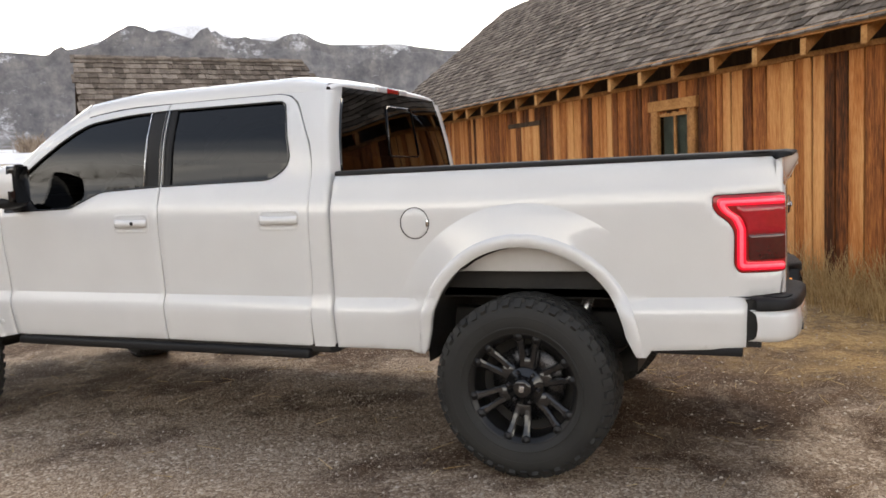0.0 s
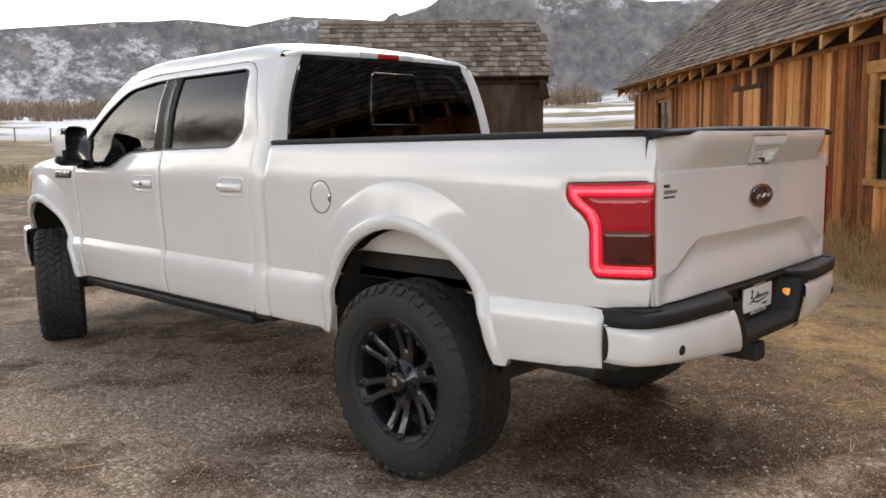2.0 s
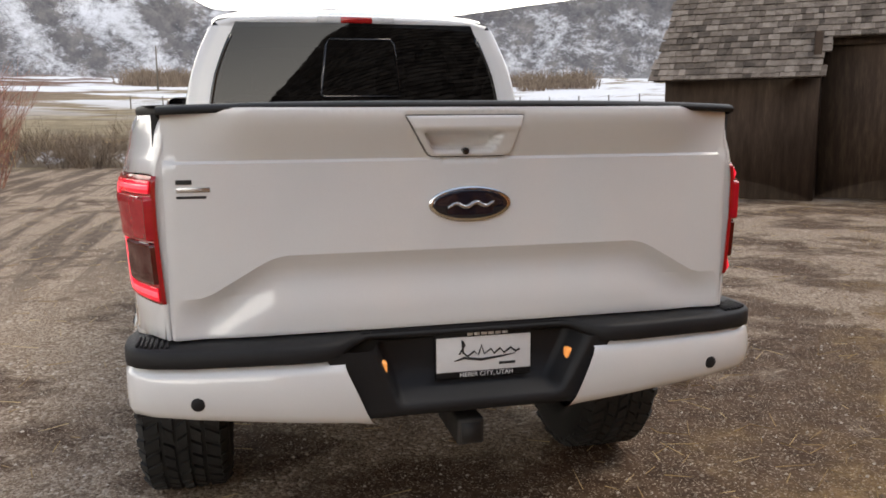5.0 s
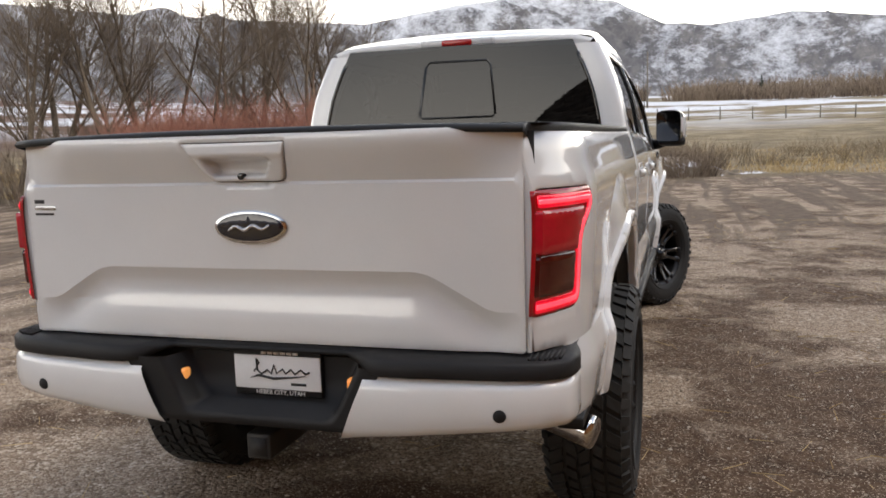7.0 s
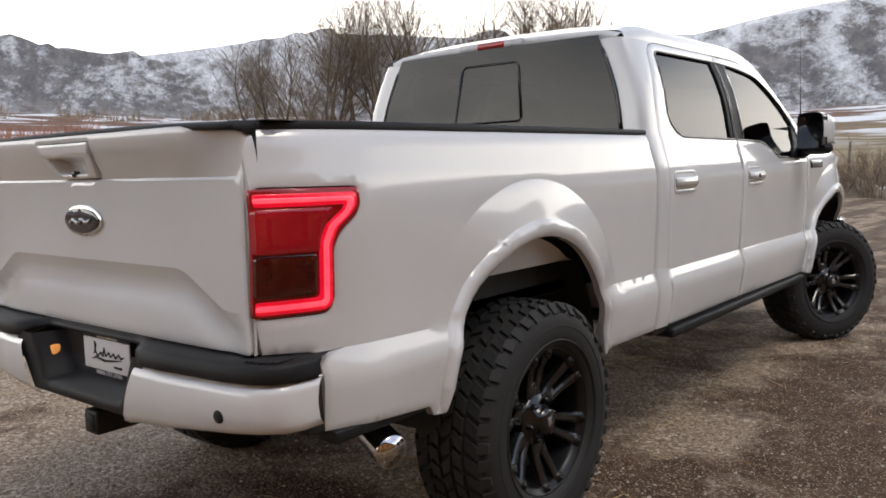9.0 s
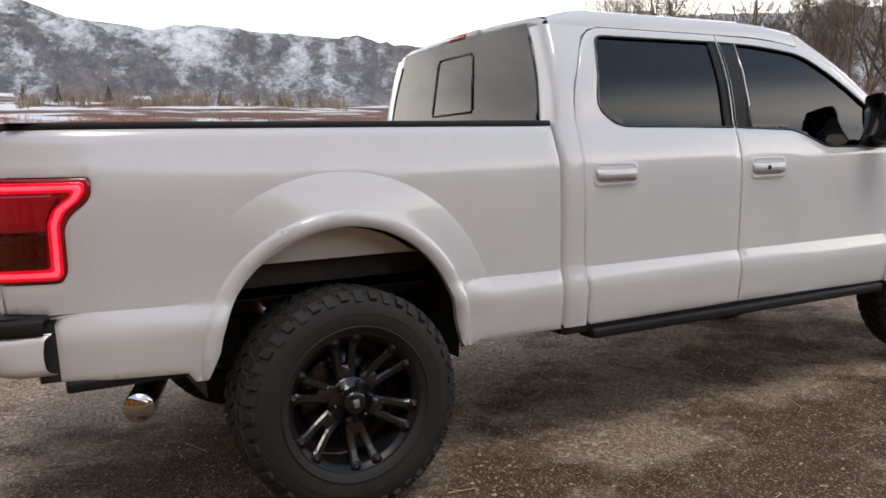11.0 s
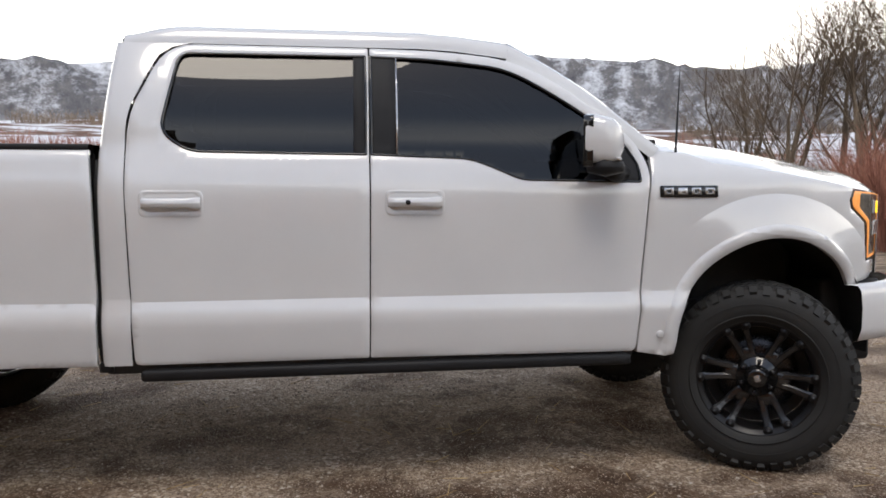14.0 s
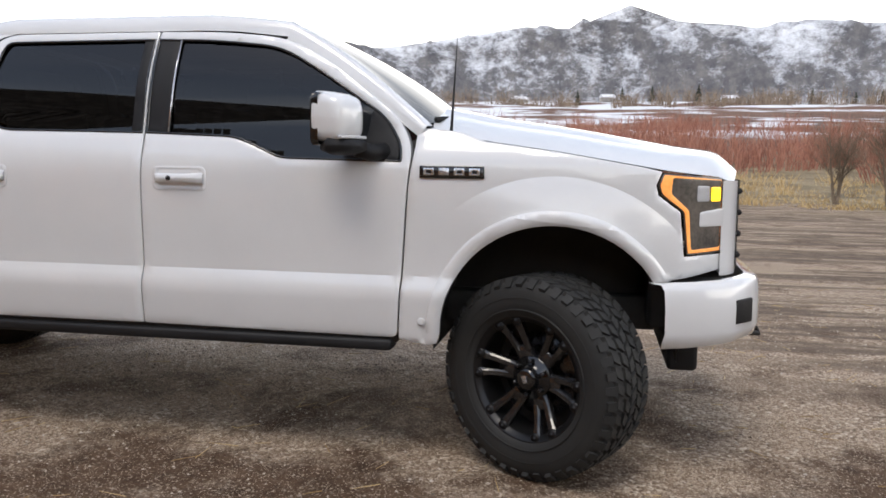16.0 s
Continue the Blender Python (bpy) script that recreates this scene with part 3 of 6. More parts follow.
    part("parking_sensor", lathe([(0.004, 0.0001), (0.004, 0.013), (0.002, 0.017), (-0.01, 0.019)], 18), PAINT_LOW, fender).matrix_basis = pose(s * (fx(3.475, 0.652) + 0.003), 3.475, 0.652, 0, 0, 0 if s > 0 else 180)
    # head lamp
    HL = rounded([(4.480, 1.312), (4.742, 1.292), (4.748, 0.975), (4.590, 0.970), (4.568, 1.15), (4.474, 1.222), (4.462, 1.262)], 0.012, 3)
    hl = part("head_lamp", panel(HL, lambda y, z: base_x(y, z) - 0.004, cell=0.02, rim=0.06, roll=0.006, side=s), LAMP_DARK, truck, "head lamp with lit amber marker")
    part("amber_loop", panel(inset(resample(HL, 0.012), 0.006), lambda y, z: base_x(y, z) + 0.0, holes=[rounded([(4.520, 1.294), (4.741, 1.283), (4.741, 0.996), (4.608, 0.990), (4.592, 1.158), (4.515, 1.228)], 0.01, 3)], cell=0.012, rim=0.004, roll=0.002, side=s), AMBER, hl, "glowing amber strip")
    part("amber_bulb", panel(rounded([(4.690, 1.195), (4.734, 1.195), (4.734, 1.255), (4.690, 1.255)], 0.006, 2), lambda y, z: base_x(y, z) + 0.004, cell=0.02, rim=0.006, roll=0.002, side=s), AMBER_BRIGHT, hl)
    part("lamp_bezel", panel(rounded([(4.640, 1.088), (4.752, 1.088), (4.752, 1.165), (4.640, 1.150)], 0.008, 2), lambda y, z: base_x(y, z) + 0.004, cell=0.02, rim=0.006, roll=0.002, side=s), PAINT, hl)
    part("clear_lens", panel(rounded([(4.625, 1.195), (4.682, 1.195), (4.682, 1.260), (4.625, 1.262)], 0.008, 2), lambda y, z: base_x(y, z) + 0.002, cell=0.02, rim=0.004, roll=0.002, side=s), CLEAR_LENS, hl)

    # rear pillar of the cab, down to the sill
    zs = steps(0.585, 0.86, 5) + steps(0.868, 1.46, 12) + steps(1.49, 1.93, 12) + [1.9465]

    def pillar(k, z):
        xs = lerp_table(PROFILE, min(z, 1.95))
        yb = CAB_BACK_Y - 0.020 + 0.11 * max(0, z - 1.47)
        yd = lerp_table([(0.85, 1.162), (0.88, 1.157), (1.38, 1.146), (1.58, 1.148), (1.66, 1.163), (1.78, 1.217), (1.86, 1.255), (1.90, 1.278), (1.925, 1.305), (1.9465, 1.40)], z)
        row = [(xs, yd - 0.004), (xs, yd - 0.025), (xs - 0.002, yb + 0.035), (xs - 0.010, yb + 0.014), (xs - 0.028, yb + 0.003), (xs - 0.065, yb), (xs - 0.13, yb)]
        x, y = row[k]
        if z > 1.95:
            x -= (z - 1.95) * 0.6
        return (s * x, y, z)
    part("rear_pillar", sheet(zs, range(7), lambda z, k: pillar(k, z), flip=s < 0), PAINT, truck)
    part("door_jamb", sheet(steps(0.60, 1.44, 8), steps(1.02, 3.44, 12), lambda z, y: (s * (lerp_table(PROFILE, z) - 0.045), y, z)), GASKET, truck)
    part("window_corner_trim", tube([pillar(6, z) for z in steps(1.50, 1.90, 8)], 0.011, 6), GLOSSBLACK, truck)

    # running board, folded under the sill
    rb = boxm((s * 0.90 - 0.06, 1.19, 0.515), (s * 0.90 + 0.06, 3.34, 0.565), 0.014)
    part("running_board", rb, BLACKTRIM, truck, "black running board")
    part("sill_underside", boxm((s * 0.84 - 0.08, 1.05, 0.545), (s * 0.84 + 0.08, 3.36, 0.605), 0.01), UNDER, truck)
    part("mud_tab", boxm((s * 0.91 - 0.02, 1.02, 0.555), (s * 0.91 + 0.02, 1.08, 0.60), 0.008), BLACKTRIM, truck)

    # door mirror
    mir = part("door_mirror", sheet([-1, -0.97, -0.85, -0.5, 0, 0.5, 0.8, 0.95, 1], [2 * math.pi * k / 20 for k in range(21)],
               lambda u, a: mirror_shell(s, u, a), flip=s < 0), PAINT, truck, "white door mirror cap over a black lower shell")
    mir.matrix_basis = Matrix.Translation((s * 0.96, 3.26, 0)) @ Matrix.Rotation(radians(-24 * s), 4, "Z") @ Matrix.Translation((-s * 0.96, -3.26, 0))
    part("mirror_base", sheet([-1, -0.9, 0, 0.9, 1], [2 * math.pi * k / 20 for k in range(21)], lambda u, a: mirror_lower(s, u, a), flip=s < 0), BLACKTRIM, mir, "black lower mirror shell")
    part("mirror_glass", pane_yz(s, 3.140, 1.41, 1.60), GLOSSBLACK, mir, "dark mirror glass")
    part("mirror_arm", tube([(s * 0.90, 3.27, 1.385), (s * 0.97, 3.25, 1.385), (s * 1.03, 3.22, 1.40)], [0.045, 0.038, 0.035], 10), BLACKTRIM, mir)
    part("turn_signal", boxm((s * 1.115 - 0.08, 3.262, 1.438), (s * 1.115 + 0.08, 3.284, 1.452), 0.004), CLEAR_LENS, mir)


def super_ellipse(a, p):
    c, d = math.cos(a), math.sin(a)
    return math.copysign(abs(c) ** p, c), math.copysign(abs(d) ** p, d)


def mirror_shell(s, u, a):
    c, d = super_ellipse(a, 0.5)
    k = (1 - max(0.0, u) ** 3) ** 0.5 if u > 0 else 1.0 - 0.04 * u * u
    y = 3.215 + 0.078 * u
    w, h = 0.102 * k * (1 - 0.06 * (u + 1)), 0.112 * k * (1 - 0.08 * (u + 1))
    return (s * (1.118 + w * c), y, 1.532 + h * d - 0.008 * (u + 1))


def mirror_lower(s, u, a):
    c, d = super_ellipse(a, 0.55)
    k = (1 - abs(u) ** 4) ** 0.5
    return (s * (1.105 + 0.110 * k * c), 3.215 + 0.083 * u, 1.410 + 0.040 * k * d)


def pane_yz(s, y, z0, z1):
    bm = bmesh.new()
    out = rounded([(s * 1.022, z0), (s * 1.214, z0), (s * 1.214, z1 + 0.03), (s * 1.022, z1 + 0.03)], 0.03)
    vs = [bm.verts.new((x, y - 0.012, z)) for x, z in out]
    bm.faces.new(vs)
    vs2 = [bm.verts.new((x, y + 0.03, z)) for x, z in out]
    n = len(vs)
    for i in range(n):
        bm.faces.new((vs[i], vs[(i + 1) % n], vs2[(i + 1) % n], vs2[i]))
    return bm


for s in (-1, 1):
    truck_side(s)

# fuel flap, driver's side alone
flap = part("fuel_flap", panel([(0.535 + 0.074 * math.cos(a), 1.232 + 0.074 * math.sin(a)) for a in [2 * math.pi * k / 36 for k in range(36)]],
            lambda y, z: bed_x(y, z) + 0.0035, cell=0.03, rim=0.012, roll=0.003, side=-1), PAINT, truck, "round white fuel flap")
part("fuel_flap_gap", tube([(-(bed_x(0.535 + 0.077 * math.cos(a), 1.232 + 0.077 * math.sin(a))), 0.535 + 0.077 * math.cos(a), 1.232 + 0.077 * math.sin(a)) for a in [2 * math.pi * k / 40 for k in range(40)]], 0.0028, 6, close=True), GASKET, truck)
part("flap_notch", boxm((-0.966, 0.460, 1.212), (-0.950, 0.474, 1.250), 0.005), CHROME, flap)


# roof, windscreen, back window, bonnet
def roof(y, u):
    k = abs(u)
    x = (1 - 0.02 * smooth01(1.26, 1.10, y)) * math.copysign(lerp_table([(0, 0), (0.9, 0.680), (0.95, 0.722), (0.98, 0.744), (0.995, 0.754), (1.0, 0.757)], k), u)
    z = lerp_table([(0, 2.070), (0.35, 2.066), (0.6, 2.058), (0.8, 2.046), (0.9, 2.035), (0.95, 2.022), (0.98, 2.002), (0.995, 1.968), (1.0, 1.947)], k)
    z -= 0.100 * smooth01(2.40, 3.08, y) * (1 if k < 0.95 else 0.55)
    z = 1.947 + (z - 1.947) * (1 - 0.50 * smooth01(1.34, 1.10, y)) if y < 1.4 else z
    return (x, y, z)


US = [-1, -0.995, -0.98, -0.95, -0.9, -0.8, -0.6, -0.35, 0, 0.35, 0.6, 0.8, 0.9, 0.95, 0.98, 0.995, 1]
part("roof", sheet([1.118, 1.14, 1.18, 1.25, 1.35, 1.5, 1.8, 2.1, 2.4, 2.55, 2.7, 2.8], US, roof, flip=True), PAINT, truck)


def shield(v, u):
    """Windscreen with its pillars: v from the roof down to the cowl."""
    x0, y0, z0 = roof(2.80, u)
    y1 = 3.62 - 0.14 * abs(u) ** 2.2
    z1 = 1.505 - 0.008 * abs(u)
    x1 = u * 0.895
    bulge = 0.035 * math.sin(math.pi * v)
    return (x0 + (x1 - x0) * v, y0 + (y1 - y0) * v, z0 + (z1 - z0) * v + bulge)


VS = steps(0, 1, 12)
part("windscreen", sheet(VS, [u for u in US if abs(u) <= 0.95], shield, flip=True), SHIELD, truck, "tinted windscreen")
for s in (-1, 1):
    part("windscreen_pillar", sheet(VS, [s * k for k in (0.94, 0.95, 0.98, 0.995, 1.0, 1.015, 1.03)], lambda v, u: (Vector(shield(v, max(-1, min(1, u)))) + Vector((0, -0.0 - max(0, abs(u) - 1) * 1.2, 0.006 - max(0, abs(u) - 1) * 1.6)))[:], flip=s > 0), PAINT, truck)


def back_glass(u, z):
    xs = lerp_table(PROFILE, z) - 0.125
    return (u * xs, CAB_BACK_Y - 0.024 + 0.11 * max(0, z - 1.47) - 0.02 * (1 - u * u), z)


part("back_window", sheet(steps(-1, 1, 12), steps(1.47, 1.968, 6), back_glass), TINT, truck, "dark tinted back window with a sliding pane")
slider = [back_glass(u, z) for u, z in [(-0.27, 1.60), (-0.25, 1.86), (-0.22, 1.885), (0.26, 1.885), (0.285, 1.86), (0.29, 1.60), (0.27, 1.585), (-0.25, 1.585)]]
part("slider_frame", tube([(x, y - 0.003, z) for x, y, z in slider], 0.006, 6, close=True), GLOSSBLACK, truck)
part("cab_back_panel", sheet(steps(-1, 1, 10), (0.62, 0.9, 1.2, 1.472), lambda u, z: (u * (lerp_table(PROFILE, z) - 0.12), CAB_BACK_Y - 0.022, z)), PAINT, truck)
part("roof_rear_edge", sheet(steps(-1, 1, 16), (0, 1, 2, 3), lambda u, k: ((u * (0.735 - 0.012 * k)), (1.120, 1.108, 1.106, 1.115)[k] - 0.010 * (1 - u * u), roof(1.118, u * 0.985)[2] - (0, 0.006, 0.02, 0.055)[k])), PAINT, truck)
bl = part("high_brake_light", boxm((-0.205, 1.078, 1.966), (0.205, 1.13, 2.006), 0.008), CLEAR_LENS, truck, "high brake light with red centre and clear ends")
part("red_centre", boxm((-0.085, 1.073, 1.970), (0.085, 1.12, 2.002), 0.006), RED_LENS, bl)


def bonnet(y, u):
    k = abs(u)
    half = lerp_table([(3.5, 0.868), (4.1, 0.866), (4.4, 0.825), (4.55, 0.785), (4.65, 0.745), (4.75, 0.672), (4.80, 0.63)], y)
    z = lerp_table([(3.50, 1.487), (3.74, 1.440), (4.05, 1.398), (4.40, 1.340), (4.52, 1.320), (4.65, 1.306), (4.80, 1.292)], y)
    crown = 0.100 * smooth01(4.94, 4.66, y) + 0.020
    z += crown * (1 - k ** 3.2) - 0.020 * smooth01(4.72, 4.80, y)
    z += 0.014 * smooth01(0.62, 0.55, k) * smooth01(4.7, 4.2, y)
    return (u * half, y + 0.07 * (1 - k * k) * smooth01(4.2, 4.75, y), z)


part("bonnet", sheet(steps(3.49, 4.2, 9) + steps(4.25, 4.80, 14), [-1, -0.99, -0.95, -0.85, -0.7, -0.6, -0.55, -0.3, 0, 0.3, 0.55, 0.6, 0.7, 0.85, 0.95, 0.99, 1], bonnet, flip=True), PAINT, truck)
def fender_line(y):
    return lerp_table([(3.44, 1.495), (3.62, 1.480), (3.74, 1.437), (4.05, 1.395), (4.40, 1.335), (4.50, 1.315)], y)


def fender_edge(y):
    z = fender_line(y)
    return base_x(y, z) + flare(y, z) - 0.02 * smooth01(1.36, 1.5, z)


part("cowl", boxm((-0.80, 3.46, 1.45), (0.80, 3.60, 1.50), 0.01), BLACKTRIM, truck)
for s in (-1, 1):
    wp = part("wiper", tube([(s * 0.78, 3.50, 1.535), (s * 0.55, 3.53, 1.555), (s * 0.10, 3.56, 1.555)], [0.015, 0.012, 0.008], 6), BLACKTRIM, truck)
    part("fender_top", sheet(steps(3.44, 4.48, 20), (0, 1), lambda y, k: (s * (fender_edge(y) - 0.006 - 0.11 * k), y, fender_line(y) - 0.004 + 0.006 * k), flip=s < 0), PAINT, truck)
ant = part("aerial", tube([(0.865, 3.565, 1.43), (0.855, 3.58, 1.49), (0.843, 3.60, 1.9), (0.835, 3.61, 2.28)], [0.016, 0.007, 0.0010, 0.0008], 6), BLACKTRIM, truck, "thin whip aerial")
part("roof_aerial", sheet([-1, -0.7, 0, 0.7, 1], [2 * math.pi * k / 10 for k in range(11)], lambda u, a: (0.45 + 0.02 * (1 - u * u) ** 0.5 * math.cos(a), 2.72 + 0.045 * u, 1.945 + 0.03 * (1 - u * u) ** 0.5 * max(0, math.sin(a)))), GLOSSBLACK, truck)

# front face: grille and bumper
part("grille", sheet(steps(-1, 1, 14), (0.90, 1.0, 1.1, 1.2, 1.285), lambda u, z: (u * 0.57, 4.834 + 0.02 * (1 - u * u), z), flip=True), BLACKTRIM, truck)
for k in range(4):
    part("grille_bar", tube([(x, 4.836 + 0.02 * (1 - (x / 0.57) ** 2), 0.95 + 0.095 * k) for x in steps(-0.57, 0.57, 10)], 0.014, 6), BLACKTRIM, truck)
part("nose_panel", sheet(steps(-1, 1, 40), (0, 1, 2, 3), lambda u, k: (u * 0.70, lerp_table([(0, 4.85), (0.56, 4.832), (0.62, 4.812), (0.66, 4.785), (0.70, 4.745)], abs(u) * 0.70), (0.87, 0.93, 1.26, 1.282)[k]), flip=True), PAINT, truck)


def front_bumper(u, k):
    a = abs(u)
    x = math.copysign(lerp_table([(0, 0), (0.55, 0.56), (0.66, 0.68), (0.72, 0.745), (0.80, 0.845), (0.88, 0.915), (1.0, 0.945)], a), u)
    y = lerp_table([(0, 4.97), (0.55, 4.945), (0.66, 4.915), (0.72, 4.875), (0.80, 4.80), (0.88, 4.69), (1.0, 4.505)], a)
    z = (0.60, 0.615, 0.66, 0.76, 0.84, 0.865, 0.87)[k]
    if a > 0.72:
        z -= (0.03 * (a - 0.72) / 0.28 if k < 2 else 0.015 * (a - 0.72) / 0.28)
    d = (0.06, 0.015, 0.0, 0.0, 0.006, 0.02, 0.07)[k]
    return (x * (1 - d * 0.6), y - d, z)


fb = part("front_bumper", sheet(steps(-1, 1, 40), range(7), front_bumper, flip=True), PAINT, truck)
part("bumper_core", boxm((-0.70, 4.45, 0.62), (0.70, 4.78, 0.86), 0.02), UNDER, fb)
for s in (-1, 1):
    part("fog_lamp_recess", boxm((-0.062, -0.03, -0.052), (0.062, 0.007, 0.052), 0.006, pose(s * 0.795, 4.838, 0.735, 0, 0, -s * 40)), BLACKTRIM, fb)
    part("tow_hook", tube([(s * 0.45, 4.80, 0.60), (s * 0.45, 4.96, 0.60), (s * 0.47, 4.97, 0.58), (s * 0.48, 4.82, 0.58)], 0.012, 6), UNDER, truck)
part("chin_spoiler", boxm((-0.80, 4.53, 0.46), (0.80, 4.66, 0.61), 0.02), BLACKTRIM, truck)


# tailgate
def gate_edge(x):
    return lerp_table([(0, 1.108), (0.50, 1.108), (0.54, 1.100), (0.575, 1.082), (0.70, 1.010), (0.725, 1.002), (0.82, 1.000)], abs(x))


def gate_y(x, z):
    """Depth of the tailgate's pressed face."""
    ax = abs(x)
    y = -1.172 + 0.012 * (ax / 0.8) ** 4
    if z > 1.3551:                                       # spoiler lip leans out above a pressed line
        y += 0.010 * min(1.0, (z - 1.355) / 0.006) - 0.058 * smooth01(0.80, 0.58, ax) * min(1.0, (z - 1.355) / 0.110)
    d = gate_edge(x) - z
    if d > 0:                                            # undercut below the lower crease
        y += smooth01(0.815, 0.70, ax) * (0.024 * min(1.0, d / 0.045) - 0.018 * smooth01(0.045, 0.17, d))
    return y


GATE = rounded([(-0.806, 0.888), (0.806, 0.888), (0.806, 1.498), (-0.806, 1.498)], 0.012, 3)
GH = rounded([(-0.112, 1.362, 0.02), (0.122, 1.362, 0.02), (0.150, 1.478, 0.008), (-0.186, 1.478, 0.008)], 0.02, 3)
gb = panel(GATE, lambda x, z: -gate_y(x, z), holes=[GH], cell=0.022, rim=0.05, side=1,
           lines=[[(x, 1.355) for x in steps(-0.80, 0.80, 80)], [(x, 1.362) for x in steps(-0.80, 0.80, 80)], [(x, gate_edge(x)) for x in steps(-0.80, 0.80, 90)]])
TURN = Matrix(((0, 1, 0, 0), (-1, 0, 0, 0), (0, 0, 1, 0), (0, 0, 0, 1)))     # panel's (depth, across, up) to the tailgate's axes


def gate_part(name, bm, material, parent, label=""):
    bmesh.ops.transform(bm, matrix=TURN, verts=bm.verts[:])
    return part(name, bm, material, parent, label)


gate = gate_part("tailgate", gb, PAINT, truck, "white pressed tailgate")
def handle_face(x, z):
    cup = smooth01(0.0, 0.010, x + 0.128 - (1.425 - z) * 0.6) * smooth01(0.0, 0.010, 0.092 - (1.425 - z) * 0.5 - x) * smooth01(1.380, 1.388, z) * smooth01(1.428, 1.424, z)
    return 1.178 + 0.034 * min(1.0, max(0.0, (z - 1.36) / 0.075)) + 0.009 * smooth01(1.436, 1.441, z) - 0.050 * cup


gate_part("handle_plate", panel(inset(GH, 0.003), handle_face, cell=0.008, rim=0.03, roll=0.003), PAINT, gate, "white tailgate handle")
gate_part("handle_gap", panel(GH, lambda x, z: 1.112, cell=0.05, rim=0.01, roll=0.001), GASKET, gate)
gate_part("camera_eye", panel([(-0.010 + 0.010 * math.cos(a), 1.379 + 0.010 * math.sin(a)) for a in [k * math.pi / 8 for k in range(16)]], lambda x, z: 1.192, cell=0.02, rim=0.02, roll=0.002), GLOSSBLACK, gate)
gate_part("lock", panel([(0.112 + 0.008 * math.cos(a), 1.424 + 0.010 * math.sin(a)) for a in [k * math.pi / 8 for k in range(16)]], lambda x, z: 1.199, cell=0.02, rim=0.02, roll=0.002), GLOSSBLACK, gate)
oval = lambda rx, rz, n=40: [(0.005 + rx * math.cos(a), 1.232 + rz * math.sin(a)) for a in [2 * math.pi * k / n for k in range(n)]]
em = gate_part("emblem", panel(oval(0.118, 0.049), lambda x, z: 1.182 - 0.1 * (x * x), cell=0.03, rim=0.015, roll=0.004), CHROME, truck, "oval emblem with chrome rim")
gate_part("oval_field", panel(oval(0.107, 0.040), lambda x, z: 1.186 - 0.1 * (x * x), cell=0.03, rim=0.004, roll=0.002), EMBLEM, em)
part("oval_script", tube([(0.005 + x, -1.1885 + 0.1 * x * x, 1.231 + 0.0055 * math.sin(x * 110) + 0.04 * x) for x in steps(-0.066, 0.066, 44)], [0.0035 + 0.003 * math.cos(x * 22) for x in steps(-0.066, 0.066, 44)], 6), SILVER, em)
for k, (w, z) in enumerate(((0.040, 1.303), (0.085, 1.282), (0.075, 1.266))):
    gate_part("dealer_sticker", panel([(-0.775, z), (-0.775 + w, z), (-0.775 + w, z + (0.012, 0.013, 0.007)[k]), (-0.775, z + (0.012, 0.013, 0.007)[k])], lambda x, zz: -gate_y(x, zz) + 0.001, cell=0.03, rim=0.001, roll=0.0003), (GASKET, SILVER, GASKET)[k], gate)
gc = sheet(steps(-0.812, 0.812, 24), range(6), lambda x, k: (x, (-1.212, -1.220, -1.210, -1.165, -1.09, -1.085)[k] + (0.034 if k < 3 else 0.012) * (abs(x) / 0.8) ** 4, (1.492, 1.502, 1.511, 1.516, 1.514, 1.47)[k] - 0.012 * (abs(x) / 0.8) ** 3), flip=False)
gv = gc.verts[:]
gc.faces.new(gv[:6])
gc.faces.new(gv[-6:][::-1])
part("tailgate_cap", gc, BLACKTRIM, truck, "black plastic tailgate cap")
part("bed_cover", sheet(steps(-0.86, 0.86, 12), steps(-1.10, 1.0, 8), lambda x, y: (x, y, 1.505 + 0.012 * (1 - (x / 0.86) ** 2)), flip=True), GASKET, truck, "black soft bed cover")
part("tailgate_gap", sheet(steps(-0.83, 0.83, 4), (0.86, 1.485), lambda x, z: (x, -1.122, z)), GASKET, truck)


# rear bumper
def bumper_plan(u):
    a = abs(u)
    x = math.copysign(lerp_table([(0, 0), (0.5, 0.50), (0.75, 0.76), (0.84, 0.865), (0.89, 0.915), (0.94, 0.935), (1.0, 0.938)], a), u)
    y = lerp_table([(0, -1.245), (0.5, -1.240), (0.75, -1.215), (0.84, -1.190), (0.89, -1.155), (0.94, -1.11), (1.0, -1.035)], a)
    return x, y


def bumper_low(a):
    return lerp_table([(0, 0.62), (0.25, 0.62), (0.34, 0.635), (0.6, 0.66), (0.85, 0.685), (1.0, 0.69)], a)


for s in (-1, 1):
    def cap(u, k, s=s):
        inner = 0.285 + 0.085 * k                   # slanted inner edge
        a = inner + (1 - inner) * u
        x, y = bumper_plan(s * a)
        z0, z1 = bumper_low(a), 0.828
        d = lerp_table([(0, 0.03), (0.08, 0.006), (0.2, 0), (0.85, 0), (0.95, 0.005), (1, 0.02)], k)
        return (x - s * d * 0.6, y + d - 0.012 * math.sin(math.pi * k), z0 + (z1 - z0) * k)
    bc = part("bumper_cap", sheet(steps(0, 1, 26), [0, 0.08, 0.2, 0.4, 0.6, 0.8, 0.9, 1], cap, flip=s > 0), PAINT, truck)
    sx, sy = bumper_plan(s * 0.735)
    part("parking_sensor", lathe([(0.006, 0.0001), (0.006, 0.016), (0.002, 0.019), (-0.02, 0.020)], 20), BLACKTRIM, bc).matrix_basis = pose(sx, sy - 0.008, 0.733, 0, 0, -90)
